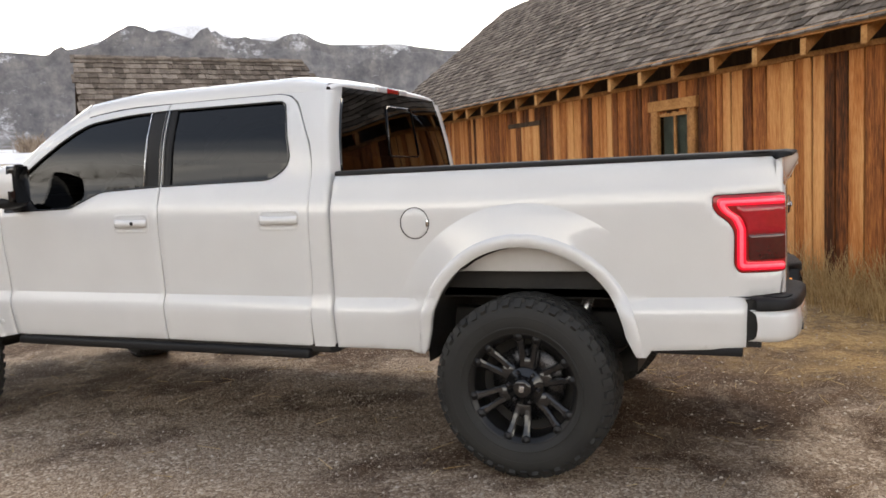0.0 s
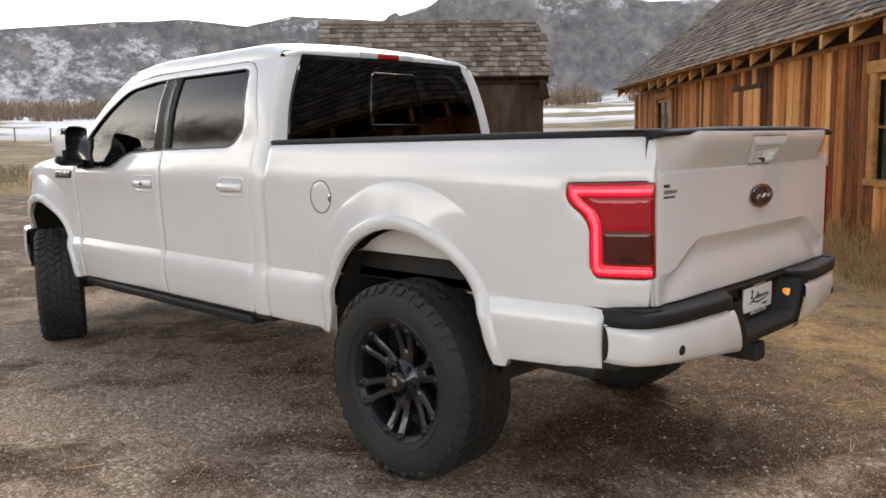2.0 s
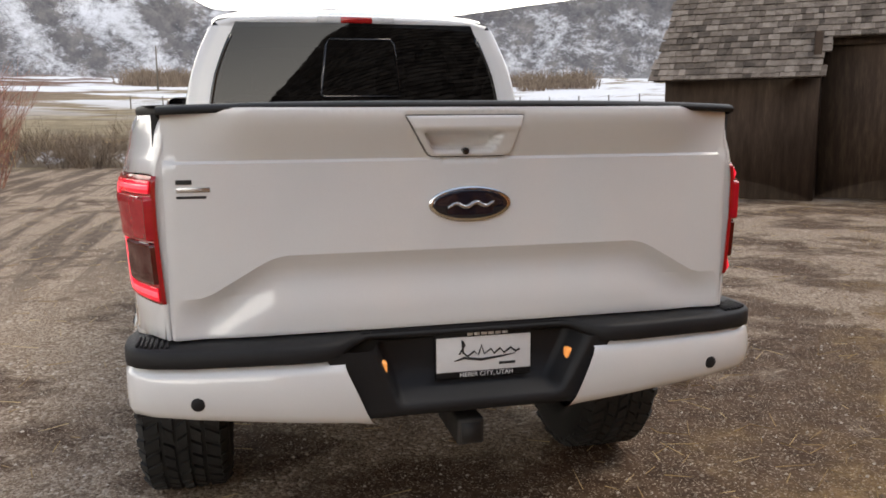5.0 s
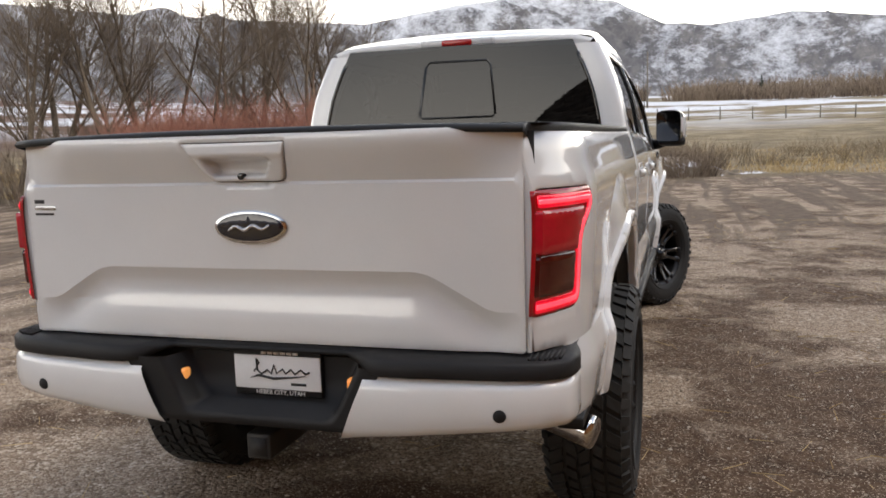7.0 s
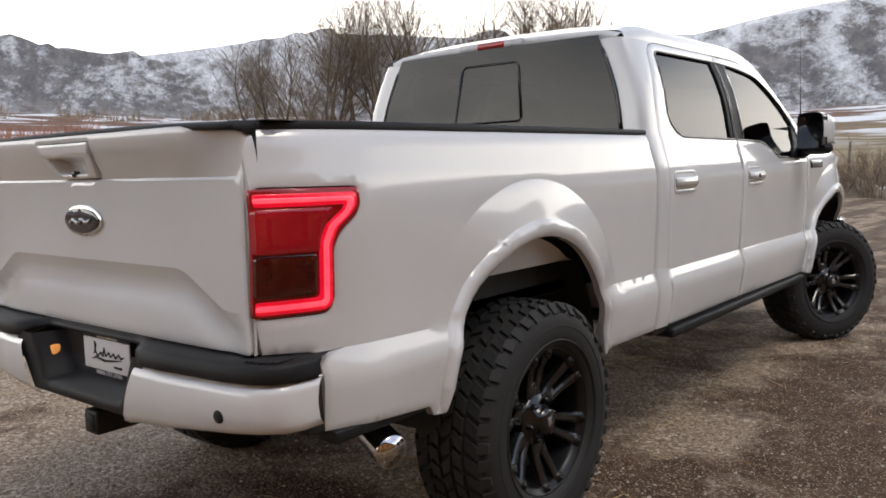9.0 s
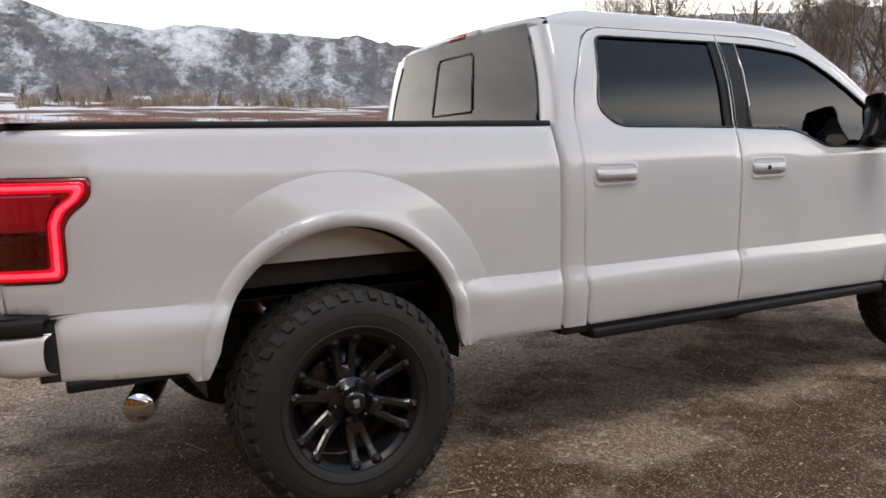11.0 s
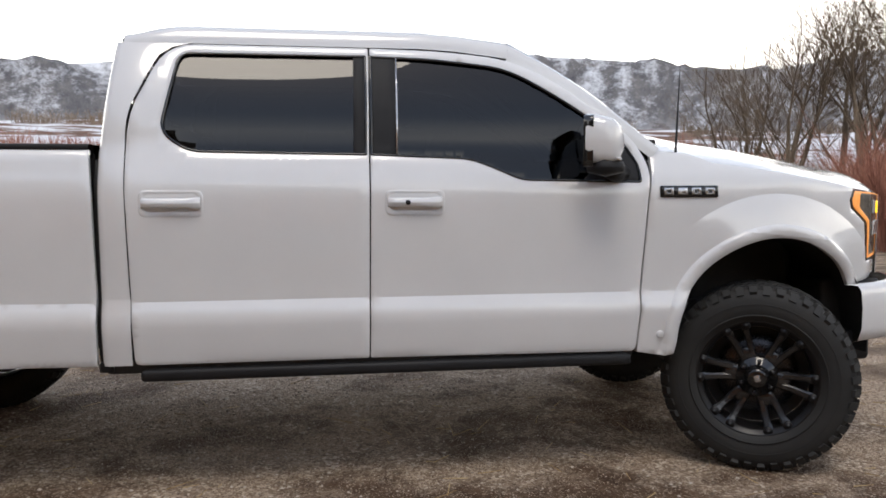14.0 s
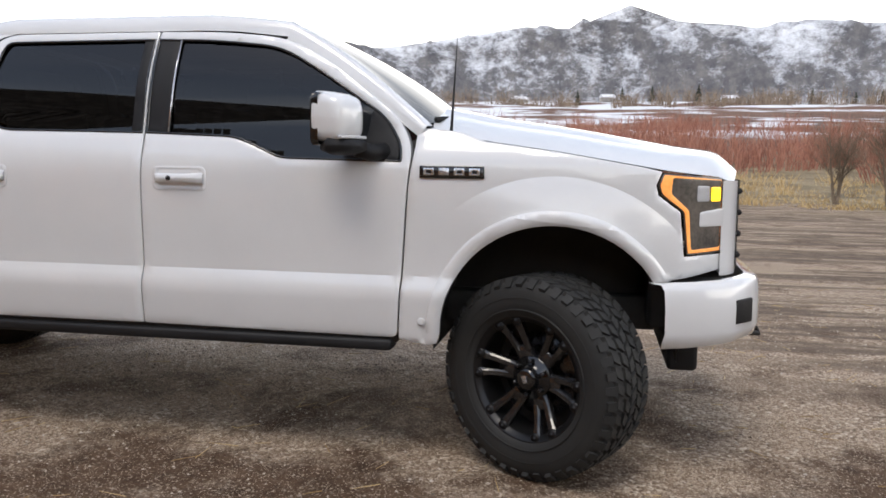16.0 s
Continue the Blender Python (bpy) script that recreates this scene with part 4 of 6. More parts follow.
pad = part("bumper_step_pad", sheet(steps(-1, 1, 48), range(7), lambda u, k: (lambda x, y, a: (
    x * (1 - (0.0, 0, 0.0, 0.0, 0.004, 0.02, 0.02)[k]), y + (0.02, -0.006, -0.009, -0.007, 0.004, 0.05, 0.12)[k] + 0.075 * smooth01(0.40, 0.29, a) * (1 if k < 5 else 0.3),
    (0.824, 0.828, 0.838, 0.868, 0.877, 0.881, 0.884)[k] + (0.035, 0.034, 0.030, 0.008, 0, 0, 0)[k] * smooth01(0.40, 0.29, a)))(*bumper_plan(u), abs(u)), flip=False), BLACKTRIM, truck, "black bumper step pad")


def centre(x, k):
    z = (0.650, 0.655, 0.672, 0.690, 0.705, 0.79, 0.83, 0.845)[k]
    y = -1.236 + 0.098 * smooth01(0.320, 0.280, abs(x - 0.03)) * smooth01(0.688, 0.706, z) + 0.03 * (1 if k == 0 else 0)
    return (x * (1 - 0.30 * (0.845 - z) / 0.20), y, z)


ctr = part("bumper_centre", sheet(steps(-0.42, 0.42, 60), range(8), centre), BLACKTRIM, truck, "black bumper centre with plate recess")
part("bumper_beam", boxm((-0.86, -1.115, 0.70), (0.86, -1.03, 0.86), 0.02), UNDER, truck)
for x in (-0.250, 0.3045):
    part("plate_lamp", boxm((x - 0.012, -1.196, 0.764), (x + 0.012, -1.164, 0.800), 0.007), AMBER, ctr, "small lit plate lamp")
plate = part("licence_plate", boxm((-0.075, -1.205, 0.722), (0.215, -1.190, 0.868), 0.006), BLACKTRIM, truck, "white dealer plate in black frame")
plate.matrix_basis = pose(-0.018, 0.050, 0)
part("plate_face", boxm((-0.072, -1.208, 0.742), (0.212, -1.200, 0.845), 0.002), WHITEPLATE, plate)
part("plate_script", tube([(x, -1.209, z) for x, z in [(-0.005, 0.795), (0.012, 0.822), (0.004, 0.836), (0.006, 0.80), (0.02, 0.788), (0.04, 0.802), (0.052, 0.790), (0.062, 0.818), (0.07, 0.792), (0.09, 0.806), (0.10, 0.792), (0.118, 0.806), (0.13, 0.792), (0.15, 0.806), (0.165, 0.794), (0.178, 0.80)]], 0.0032, 5), GASKET, plate)
part("plate_script", tube([(x, -1.209, z) for x, z in [(-0.02, 0.775), (0.01, 0.784), (0.06, 0.776), (0.12, 0.782), (0.165, 0.788)]], [0.001, 0.004, 0.0045, 0.003, 0.001], 5), GASKET, plate)
for k in range(6):
    part("plate_top_bar", boxm((0.020 + k * 0.021, -1.2085, 0.849), (0.036 + k * 0.021, -1.204, 0.863)), WHITEPLATE, plate)
part("plate_small_bar", boxm((0.115, -1.2085, 0.757), (0.165, -1.2075, 0.765)), GASKET, plate)
fc = bpy.data.curves.new("plate_words", "FONT")
fc.body, fc.size, fc.align_x, fc.extrude = "HEBER CITY, UTAH", 0.019, "CENTER", 0.0006
fo = new("plate_words", fc)
dg = bpy.context.evaluated_depsgraph_get()
wm = bpy.data.meshes.new_from_object(fo.evaluated_get(dg))
bpy.data.objects.remove(fo)
wm.materials.clear()
wm.materials.append(WHITEPLATE)
wo = new("plate_words", wm)
wo.parent = plate
wo.matrix_basis = pose(0.078, -1.2065, 0.7265, 90, 0, 0)
for s in (-1, 1):                       # ribbed treads at the ends of the step
    for k in range(7):
        x, y = bumper_plan(s * (0.80 + 0.012 * k))
        part("tread_rib", boxm((x - 0.004, y + 0.015, 0.876), (x + 0.004, y + 0.10, 0.886), 0.002, seg=1), BLACKTRIM, pad)
part("hitch_receiver", boxm((-0.04, -1.20, 0.535), (0.04, -0.95, 0.615), 0.008), UNDER, truck)
part("hitch_hole", boxm((-0.028, -1.2035, 0.547), (0.028, -1.199, 0.603)), GASKET, truck)
part("exhaust_tip", tube([(0.66, -0.66, 0.585), (0.80, -0.715, 0.565), (0.930, -0.768, 0.540), (0.940, -0.772, 0.538), (0.936, -0.770, 0.539), (0.84, -0.73, 0.556)], [0.048, 0.051, 0.053, 0.052, 0.047, 0.046], 24, caps=False), CHROME, truck, "chrome exhaust tip")
part("tip_inside", tube([(0.933, -0.7690, 0.5395), (0.86, -0.738, 0.553)], 0.0465, 18), GASKET, truck)
part("exhaust_pipe", tube([(0.86, -0.738, 0.553), (0.66, -0.66, 0.585), (0.56, -0.4, 0.62), (0.50, 0.2, 0.62)], 0.036, 10), UNDER, truck)

# chassis, axles, wheel wells
for s in (-1, 1):
    part("frame_rail", boxm((s * 0.48 - 0.05, -1.0, 0.58), (s * 0.48 + 0.05, 4.5, 0.74), 0.015), UNDER, truck)
    part("leaf_spring", sheet(steps(-0.62, 0.72, 12), (0, 1), lambda y, k: (s * 0.60 + 0.07 * k, y, 0.46 + 0.22 * ((y - 0.05) / 0.66) ** 2)), UNDER, truck)
    part("rear_shock", tube([(s * 0.66, -0.30, 0.95), (s * 0.70, -0.16, 0.50)], 0.030, 10), SILVER, truck)
    for cy, nm in ((-0.01, "rear_wheel_well"), (4.04, "front_wheel_well")):
        # dark liner above the wheel
        part(nm, sheet(steps(-8, 188, 28), (0.30, 0.62, 0.80, 0.905), lambda a, x: (s * x, cy + 0.525 * math.cos(radians(a)), ARCH_Z + 0.54 * math.sin(radians(a)) if math.sin(radians(a)) > 0 else ARCH_Z + 0.6 * math.sin(radians(a)))), UNDER, truck)
    part("bed_inner_lip", sheet(steps(30, 150, 16), (0, 1), lambda a, k: (s * 0.905 - s * 0.03 * k, -0.01 + 0.50 * math.cos(radians(a)), max(0.985, ARCH_Z + 0.50 * math.sin(radians(a))) if k == 0 else 0.985)), PAINT_LOW, truck)
part("floor_pan", boxm((-0.86, 1.0, 0.60), (0.86, 3.50, 0.66), 0.02), UNDER, truck)
part("bed_floor", boxm((-0.80, -1.1, 0.84), (0.80, 1.0, 0.90), 0.01), UNDER, truck)
part("rear_axle", tube([(-0.80, 0, HUB), (-0.2, 0, HUB), (-0.12, 0, HUB), (0.12, 0, HUB), (0.2, 0, HUB), (0.80, 0, HUB)], [0.05, 0.05, 0.13, 0.13, 0.05, 0.05], 14), UNDER, truck)
part("front_axle", tube([(-0.78, FRONT, HUB), (0.78, FRONT, HUB)], 0.045, 10), UNDER, truck)
part("engine_block", boxm((-0.45, 3.5, 0.55), (0.45, 4.45, 1.2), 0.05), UNDER, truck)
part("transmission", boxm((-0.2, 2.2, 0.48), (0.2, 3.5, 0.66), 0.05), UNDER, truck)

# cabin: seats, steering wheel, dashboard
part("cabin_floor", boxm((-0.84, 1.05, 0.80), (0.84, 3.45, 0.86)), SEAT, truck)
part("dashboard", boxm((-0.84, 3.02, 1.05), (0.84, 3.45, 1.40), 0.06), SEAT, truck)
for y0 in (1.30, 2.35):
    for x0 in (-0.42, 0.42):
        seat = part("seat", boxm((x0 - 0.26, y0, 0.95), (x0 + 0.26, y0 + 0.55, 1.12), 0.05), SEAT, truck)
        part("seat_back", boxm((x0 - 0.26, y0 - 0.08, 1.05), (x0 + 0.26, y0 + 0.08, 1.60), 0.05), SEAT, seat)
        part("head_rest", boxm((x0 - 0.13, y0 - 0.06, 1.62), (x0 + 0.13, y0 + 0.05, 1.80), 0.045), SEAT, seat)
part("steering_wheel", tube([(-0.42 + 0.19 * math.cos(a), 2.95 - 0.06 * math.sin(a), 1.36 + 0.19 * math.sin(a)) for a in [2 * math.pi * k / 24 for k in range(24)]], 0.016, 6, close=True), SEAT, truck)
part("headliner", sheet(steps(-0.70, 0.70, 6), steps(1.14, 2.78, 6), lambda x, y: (x, y, roof(y, x / 0.752)[2] - 0.02)), SEAT, truck)


# wheels
def wheel(s):
    """One wheel at the origin, outer face towards s * x."""
    R, W = 0.440, 0.155
    root = part("wheel", lathe([(-0.11 * s, 0.262), (-W * s, 0.29), (-(W + 0.006) * s, 0.33), (-(W + 0.004) * s, 0.37), (-W * 0.96 * s, 0.405), (-W * 0.80 * s, R - 0.014), (0, R - 0.012),
                          (W * 0.80 * s, R - 0.014), (W * 0.96 * s, 0.405), (W * 1.03 * s, 0.37), (W * 1.04 * s, 0.335), (W * 1.01 * s, 0.300), (W * 0.93 * s, 0.276), (W * 0.85 * s, 0.266), (0.10 * s, 0.262)], 72), TYRE, None, "black all-terrain tyre")
    # tread lugs
    V, Fc = [], []

    def lug(a0, a1, x0, x1, r0, r1, skew=0.0, taper=0.85):
        k = len(V)
        for r in (r0, r1):
            t = 1.0 if r == r0 else taper
            am, xm = (a0 + a1) / 2, (x0 + x1) / 2
            for (a, x) in ((a0, x0), (a1, x0), (a1, x1), (a0, x1)):
                aa, xx = am + (a - am) * t, xm + (x - xm) * (t if r == r1 else 1)
                aa += skew * (xx - xm)
                V.append((xx, r * math.cos(aa), r * math.sin(aa)))
        for q in ((4, 5, 6, 7), (0, 1, 5, 4), (1, 2, 6, 5), (2, 3, 7, 6), (3, 0, 4, 7)):
            Fc.append([k + i for i in q])
    N = 44
    rng = random.Random(4)
    for i in range(N):
        a = 2 * math.pi * i / N
        d = 2 * math.pi / N
        for j, xm in enumerate((-0.048, 0.0, 0.048)):
            o = d * (0.5 if j == 1 else 0.0) + rng.uniform(-0.06, 0.06) * d
            lug(a + o + 0.06 * d, a + o + 0.88 * d, xm - 0.0205, xm + 0.0205, R - 0.020, R, skew=(3.0, -3.0, 3.0)[j] * 0.5)
        for e in (-1, 1):
            o = d * (0.25 if e > 0 else 0.6)
            lug(a + o + 0.08 * d, a + o + 0.80 * d, min(e * 0.077, e * 0.134), max(e * 0.077, e * 0.134), R - 0.026, R - 0.003, skew=e * 1.2)
            # shoulder lug down the side wall
            k = len(V)
            for (aa, xx, rr) in ((0.08, 0.132, R - 0.005), (0.72, 0.132, R - 0.005), (0.66, 0.160, R - 0.030 - 0.012 * (i % 2)), (0.14, 0.160, R - 0.030 - 0.012 * (i % 2)), (0.08, 0.118, R - 0.04), (0.72, 0.118, R - 0.04), (0.66, 0.148, R - 0.05), (0.14, 0.148, R - 0.05)):
                an = a + o + aa * d
                V.append((e * xx, rr * math.cos(an), rr * math.sin(an)))
            for q in ((0, 1, 2, 3), (0, 4, 5, 1), (1, 5, 6, 2), (2, 6, 7, 3), (3, 7, 4, 0)):
                Fc.append([k + t for t in q])
    pydata("tread", V, Fc, TYRE, root)
    # side wall ribs
    for rr in (0.352, 0.300):
        part("wall_rib", lathe([(W * 1.02 * s, rr - 0.004), (W * 1.055 * s, rr), (W * 1.02 * s, rr + 0.004)], 64), TYRE, root)
    rim = part("rim", lathe([(-0.10 * s, 0.255), (0.02 * s, 0.235), (0.085 * s, 0.238), (0.108 * s, 0.242), (0.124 * s, 0.246), (0.130 * s, 0.262), (0.139 * s, 0.267), (0.137 * s, 0.274), (0.128 * s, 0.276)], 64), RIM, root, "matte black rim")
    part("rim_back", lathe([(-0.02 * s, 0.24), (-0.03 * s, 0.10), (-0.03 * s, 0.0001)], 40), UNDER, root)
    part("brake_disc", lathe([(0.005 * s, 0.185), (0.012 * s, 0.18), (0.012 * s, 0.09)], 40), MACHINED, root, "grey brake disc")
    for k in range(6):
        for e in (-1, 1):
            c = radians(60 * k + 30)
            pts = []
            for t in steps(0, 1, 8):
                r = 0.070 + 0.185 * t
                off = e * (0.0215 + 0.024 * t ** 1.5)
                pts.append((t, r, off))
            bm = bmesh.new()
            rows = []
            for t, r, off in pts:
                xx = 0.075 + 0.055 * math.sin(t * math.pi * 0.5) - 0.022 * math.sin(math.pi * t)
                w = 0.0165 + 0.008 * smooth01(0.72, 1.0, t)
                row = []
                for (o, h) in ((-w, -0.030), (-w, -0.004), (-w * 0.55, 0.003), (w * 0.55, 0.003), (w, -0.004), (w, -0.030)):
                    y = r * math.cos(c) - (off + o) * math.sin(c)
                    z = r * math.sin(c) + (off + o) * math.cos(c)
                    row.append(bm.verts.new(((xx + h) * s, y, z)))
                rows.append(row)
            for A, B in zip(rows, rows[1:]):
                for q in range(5):
                    bm.faces.new((A[q], A[q + 1], B[q + 1], B[q]))
            bmesh.ops.recalc_face_normals(bm, faces=bm.faces[:])
            part("spoke", bm, RIM_GLOSS, root, "gloss black spoke", smooth=False)
            y = 0.252 * math.cos(c) - e * 0.046 * math.sin(c)
            z = 0.252 * math.sin(c) + e * 0.046 * math.cos(c)
            bo = lathe([(0.140 * s, 0.0001), (0.140 * s, 0.006), (0.134 * s, 0.007), (0.134 * s, 0.015), (0.130 * s, 0.022), (0.10 * s, 0.024)], 14)
            bmesh.ops.translate(bo, vec=(0, y * 0.985, z * 0.985), verts=bo.verts[:])
            part("rim_bolt", bo, RIM, root)
        c = radians(60 * k + 30)
        web = boxm((0.040, -0.036, 0.0), (0.083, 0.037, 0.070), 0.006, seg=1)
        bmesh.ops.transform(web, matrix=Matrix.Diagonal((s, 1, 1, 1)) @ Matrix.Rotation(c - math.pi / 2, 4, "X") @ Matrix.Translation((0, 0, 0.075)), verts=web.verts[:])
        part("spoke_web", web, RIM_GLOSS, root)
    hubp = part("hub", lathe([(0.02 * s, 0.100), (0.075 * s, 0.098), (0.088 * s, 0.090), (0.092 * s, 0.060), (0.118 * s, 0.050), (0.132 * s, 0.044), (0.137 * s, 0.034), (0.137 * s, 0.0001)], 36), GLOSSBLACK, root, "gloss black hub cap")
    for k in range(6):
        a = radians(60 * k)
        nb = lathe([(0.112 * s, 0.0001), (0.112 * s, 0.008), (0.106 * s, 0.010), (0.08 * s, 0.011)], 6)
        bmesh.ops.translate(nb, vec=(0, 0.075 * math.cos(a), 0.075 * math.sin(a)), verts=nb.verts[:])
        part("lug_nut", nb, MACHINED, root)
    part("hub_mark", boxm((min(0.136 * s, 0.139 * s), -0.012, -0.016), (max(0.136 * s, 0.139 * s), 0.012, 0.016), 0.001), SILVER, root)
    return root


for s in (-1, 1):
    w0 = wheel(s)
    w0.matrix_basis = pose(s * 0.865, REAR, 0.436, 8, 0, 0)
    w0.parent = truck
    w1 = copy_thing(w0, pose(s * 0.885, FRONT + 0.02, 0.436, 23, 0, 0))
    w1.matrix_basis = pose(s * 0.885, FRONT + 0.02, 0.436) @ Matrix.Rotation(radians(-29 if s > 0 else -22), 4, "Z") @ Matrix.Rotation(radians(23), 4, "X")


# ---------- ground, valley and mountains: one sheet ----------
SKYLINE = [(-180, 6.0), (-110, 6.0), (-80, 7.2), (-68, 8.4), (-65, 8.9), (-59, 9.1), (-57, 9.7), (-54, 9.5), (-52, 10.5), (-50, 10.3), (-46, 9.5), (-42, 8.4), (-36, 8.7),
           (-33, 8.0), (-29, 8.4), (-22, 7.9), (-12, 6.7), (-6, 7.5), (-1, 7.0), (2, 7.3), (5, 8.9), (10, 9.6), (16, 9.1), (22, 8.0), (41, 8.8), (48, 9.1), (57, 7.8), (61, 7.4),
           (66, 8.3), (73, 8.9), (77, 9.4), (80, 9.0), (85, 9.6), (88, 10.7), (92, 9.2), (95, 9.4), (104, 8.0), (120, 6.3), (180, 6.0)]
VALLEY = [(-180, 2.0), (-70, 3.0), (-45, 2.8), (-20, 2.4), (0, 2.6), (30, 2.8), (60, 3.6), (80, 4.2), (110, 4.2), (180, 2.0)]


def ground_z(x, y):
    r = math.hypot(x, y - 1.0)
    yaw = math.degrees(math.atan2(-x, y - 1.0))
    z = 0.0
    if r > 22:
        k = smooth01(math.log(22), math.log(230), math.log(r))
        z += min(r, 900) * math.tan(radians(lerp_table(VALLEY, yaw))) * k
        z += 0.10 * noise.noise((x * 0.11, y * 0.11, 0.3)) * min(1, (r - 22) / 10)
        z += 0.012 * min(r, 500) * noise.noise((x * 0.012, y * 0.012, 4.0)) * smooth01(60, 300, r)
    else:
        z += 0.012 * noise.noise((x * 0.5, y * 0.5, 1.0)) * smooth01(4.5, 9.0, r)
    if r > 650:
        e = math.tan(radians(lerp_table(SKYLINE, yaw)))
        k = min(1.0, (r - 650) / 1750)
        top = 2400 * e - z
        n1 = noise.noise((x * 0.0022, y * 0.0022, 2.0))
        n2 = noise.noise((x * 0.007, y * 0.007, 5.0))
        n3 = noise.noise((x * 0.02, y * 0.02, 7.0))
        ridge = 1 - abs(n1)
        spur = 1 - 2 * abs(noise.noise((yaw * 0.17 + 0.5 * n1, k * 0.9, 9.0)))          # spurs and gullies running down
        spur2 = 1 - 2 * abs(noise.noise((yaw * 0.5 + 0.8 * n1 + k * 0.6, k * 1.6, 3.0)))
        f = k ** 1.05 * (0.62 + 0.38 * ridge) + 0.10 * n2 * math.sin(math.pi * min(1, k)) + 0.035 * n3 * math.sin(math.pi * min(1, k)) + (0.070 * spur + 0.040 * spur2) * math.sin(math.pi * min(1, 1.2 * k))
        f = f if k < 1 else 1.0 + 0.012 * n2 + 0.006 * n3
        z += top * max(0.0, f)
        if r > 2450:
            z -= (r - 2450) * 0.25
    return z


def build_ground():
    yaws = [-180 + 0.5 * k for k in range(720)]
    rs = [0.0] + [0.7 * k for k in range(1, 16)] + [11 * 1.075 ** k for k in range(1, 58)]
    rs = [r for r in rs if r < 620] + [650 + 45 * k for k in range(0, 40)] + [2460, 2700, 3200]
    V, Fc = [(0, 1.0, 0)], []
    for r in rs[1:]:
        for a in yaws:
            x, y = -r * math.sin(radians(a)), 1.0 + r * math.cos(radians(a))
            V.append((x, y, ground_z(x, y)))
    n = len(yaws)
    for k in range(n):
        Fc.append((0, 1 + k, 1 + (k + 1) % n))
    for i in range(len(rs) - 2):
        a, b = 1 + i * n, 1 + (i + 1) * n
        for k in range(n):
            Fc.append((a + k, b + k, b + (k + 1) % n, a + (k + 1) % n))
    return pydata("ground", V, Fc, ground_material(), smooth=True)


def ground_material():
    m = bpy.data.materials.new("gravel_lot_fields_and_snowy_hills")
    m.use_nodes = True
    n, l = m.node_tree.nodes, m.node_tree.links
    b = n["Principled BSDF"]
    b.inputs["Specular IOR Level"].default_value = 0.2
    geo = n.new("ShaderNodeNewGeometry")
    P = geo.outputs["Position"]

    def tex(scale, detail=5, stretch=(1, 1, 1), rough=0.55, dist=0.0):
        mp = n.new("ShaderNodeMapping")
        mp.inputs["Scale"].default_value = stretch
        l.new(P, mp.inputs["Vector"])
        t = n.new("ShaderNodeTexNoise")
        t.inputs["Scale"].default_value, t.inputs["Detail"].default_value = scale, detail
        t.inputs["Roughness"].default_value = rough
        t.inputs["Distortion"].default_value = dist
        l.new(mp.outputs[0], t.inputs["Vector"])
        return t.outputs["Fac"]

    def ramp(fac, stops):
        r = n.new("ShaderNodeValToRGB")
        e = r.color_ramp.elements
        while len(e) < len(stops):
            e.new(0.5)
        for k, (p, c) in zip(e, stops):
            k.position, k.color = p, (*c, 1) if len(c) == 3 else c
        l.new(fac, r.inputs["Fac"])
        return r.outputs["Color"]

    def mix(f, a, c):
        q = n.new("ShaderNodeMix")
        q.data_type = "RGBA"
        l.new(f, q.inputs[0])
        l.new(a, q.inputs[6])
        l.new(c, q.inputs[7])
        return q.outputs[2]

    def calc(op, a, c=None, val=None, val2=None):
        q = n.new("ShaderNodeMath")
        q.operation = op
        l.new(a, q.inputs[0])
        if c is not None:
            l.new(c, q.inputs[1])
        if val is not None:
            q.inputs[1].default_value = val
        if val2 is not None:
            q.inputs[2].default_value = val2
        return q.outputs[0]

    def band(v, lo, hi):
        q = n.new("ShaderNodeMapRange")
        q.interpolation_type = "SMOOTHSTEP"
        q.inputs["From Min"].default_value, q.inputs["From Max"].default_value = lo, hi
        l.new(v, q.inputs["Value"])
        return q.outputs[0]

    ln = n.new("ShaderNodeVectorMath")
    ln.operation = "LENGTH"
    l.new(P, ln.inputs[0])
    r = ln.outputs["Value"]
    sep = n.new("ShaderNodeSeparateXYZ")
    l.new(P, sep.inputs[0])
    X, Y, Z = sep.outputs

    def cells(scale):
        v = n.new("ShaderNodeTexVoronoi")
        v.inputs["Scale"].default_value = scale
        v.inputs["Randomness"].default_value = 1.0
        l.new(P, v.inputs["Vector"])
        sp_ = n.new("ShaderNodeSeparateColor")
        l.new(v.outputs["Color"], sp_.inputs[0])
        return sp_.outputs[0], v.outputs["Distance"]

    stone, edge = cells(62)
    chip, _e = cells(150)
    fine = tex(150, 3, rough=0.7)
    grit = calc("SUBTRACT", calc("MULTIPLY", stone, val=0.6), calc("MULTIPLY", edge, val=0.9))
    patch = tex(1.05, 9, rough=0.68, dist=0.25)
    wide = tex(0.22, 3)
    big = ramp(stone, [(0.0, (0.115, 0.076, 0.050)), (0.45, (0.26, 0.19, 0.135)), (0.75, (0.43, 0.335, 0.25)), (1.0, (0.72, 0.62, 0.50))])
    small = ramp(chip, [(0.0, (0.105, 0.067, 0.042)), (0.5, (0.25, 0.175, 0.118)), (1.0, (0.62, 0.51, 0.39))])
    gravel = mix(ramp(tex(3.0, 4), [(0.4, (0.25, 0.25, 0.25)), (0.6, (0.75, 0.75, 0.75))]), big, small)
    soil = ramp(tex(6, 8, rough=0.8), [(0.3, (0.034, 0.019, 0.011)), (0.5, (0.082, 0.048, 0.028)), (0.72, (0.17, 0.11, 0.07))])
    dirt = mix(ramp(chip, [(0.80, (0, 0, 0)), (0.97, (0.6, 0.6, 0.6))]), soil, small)
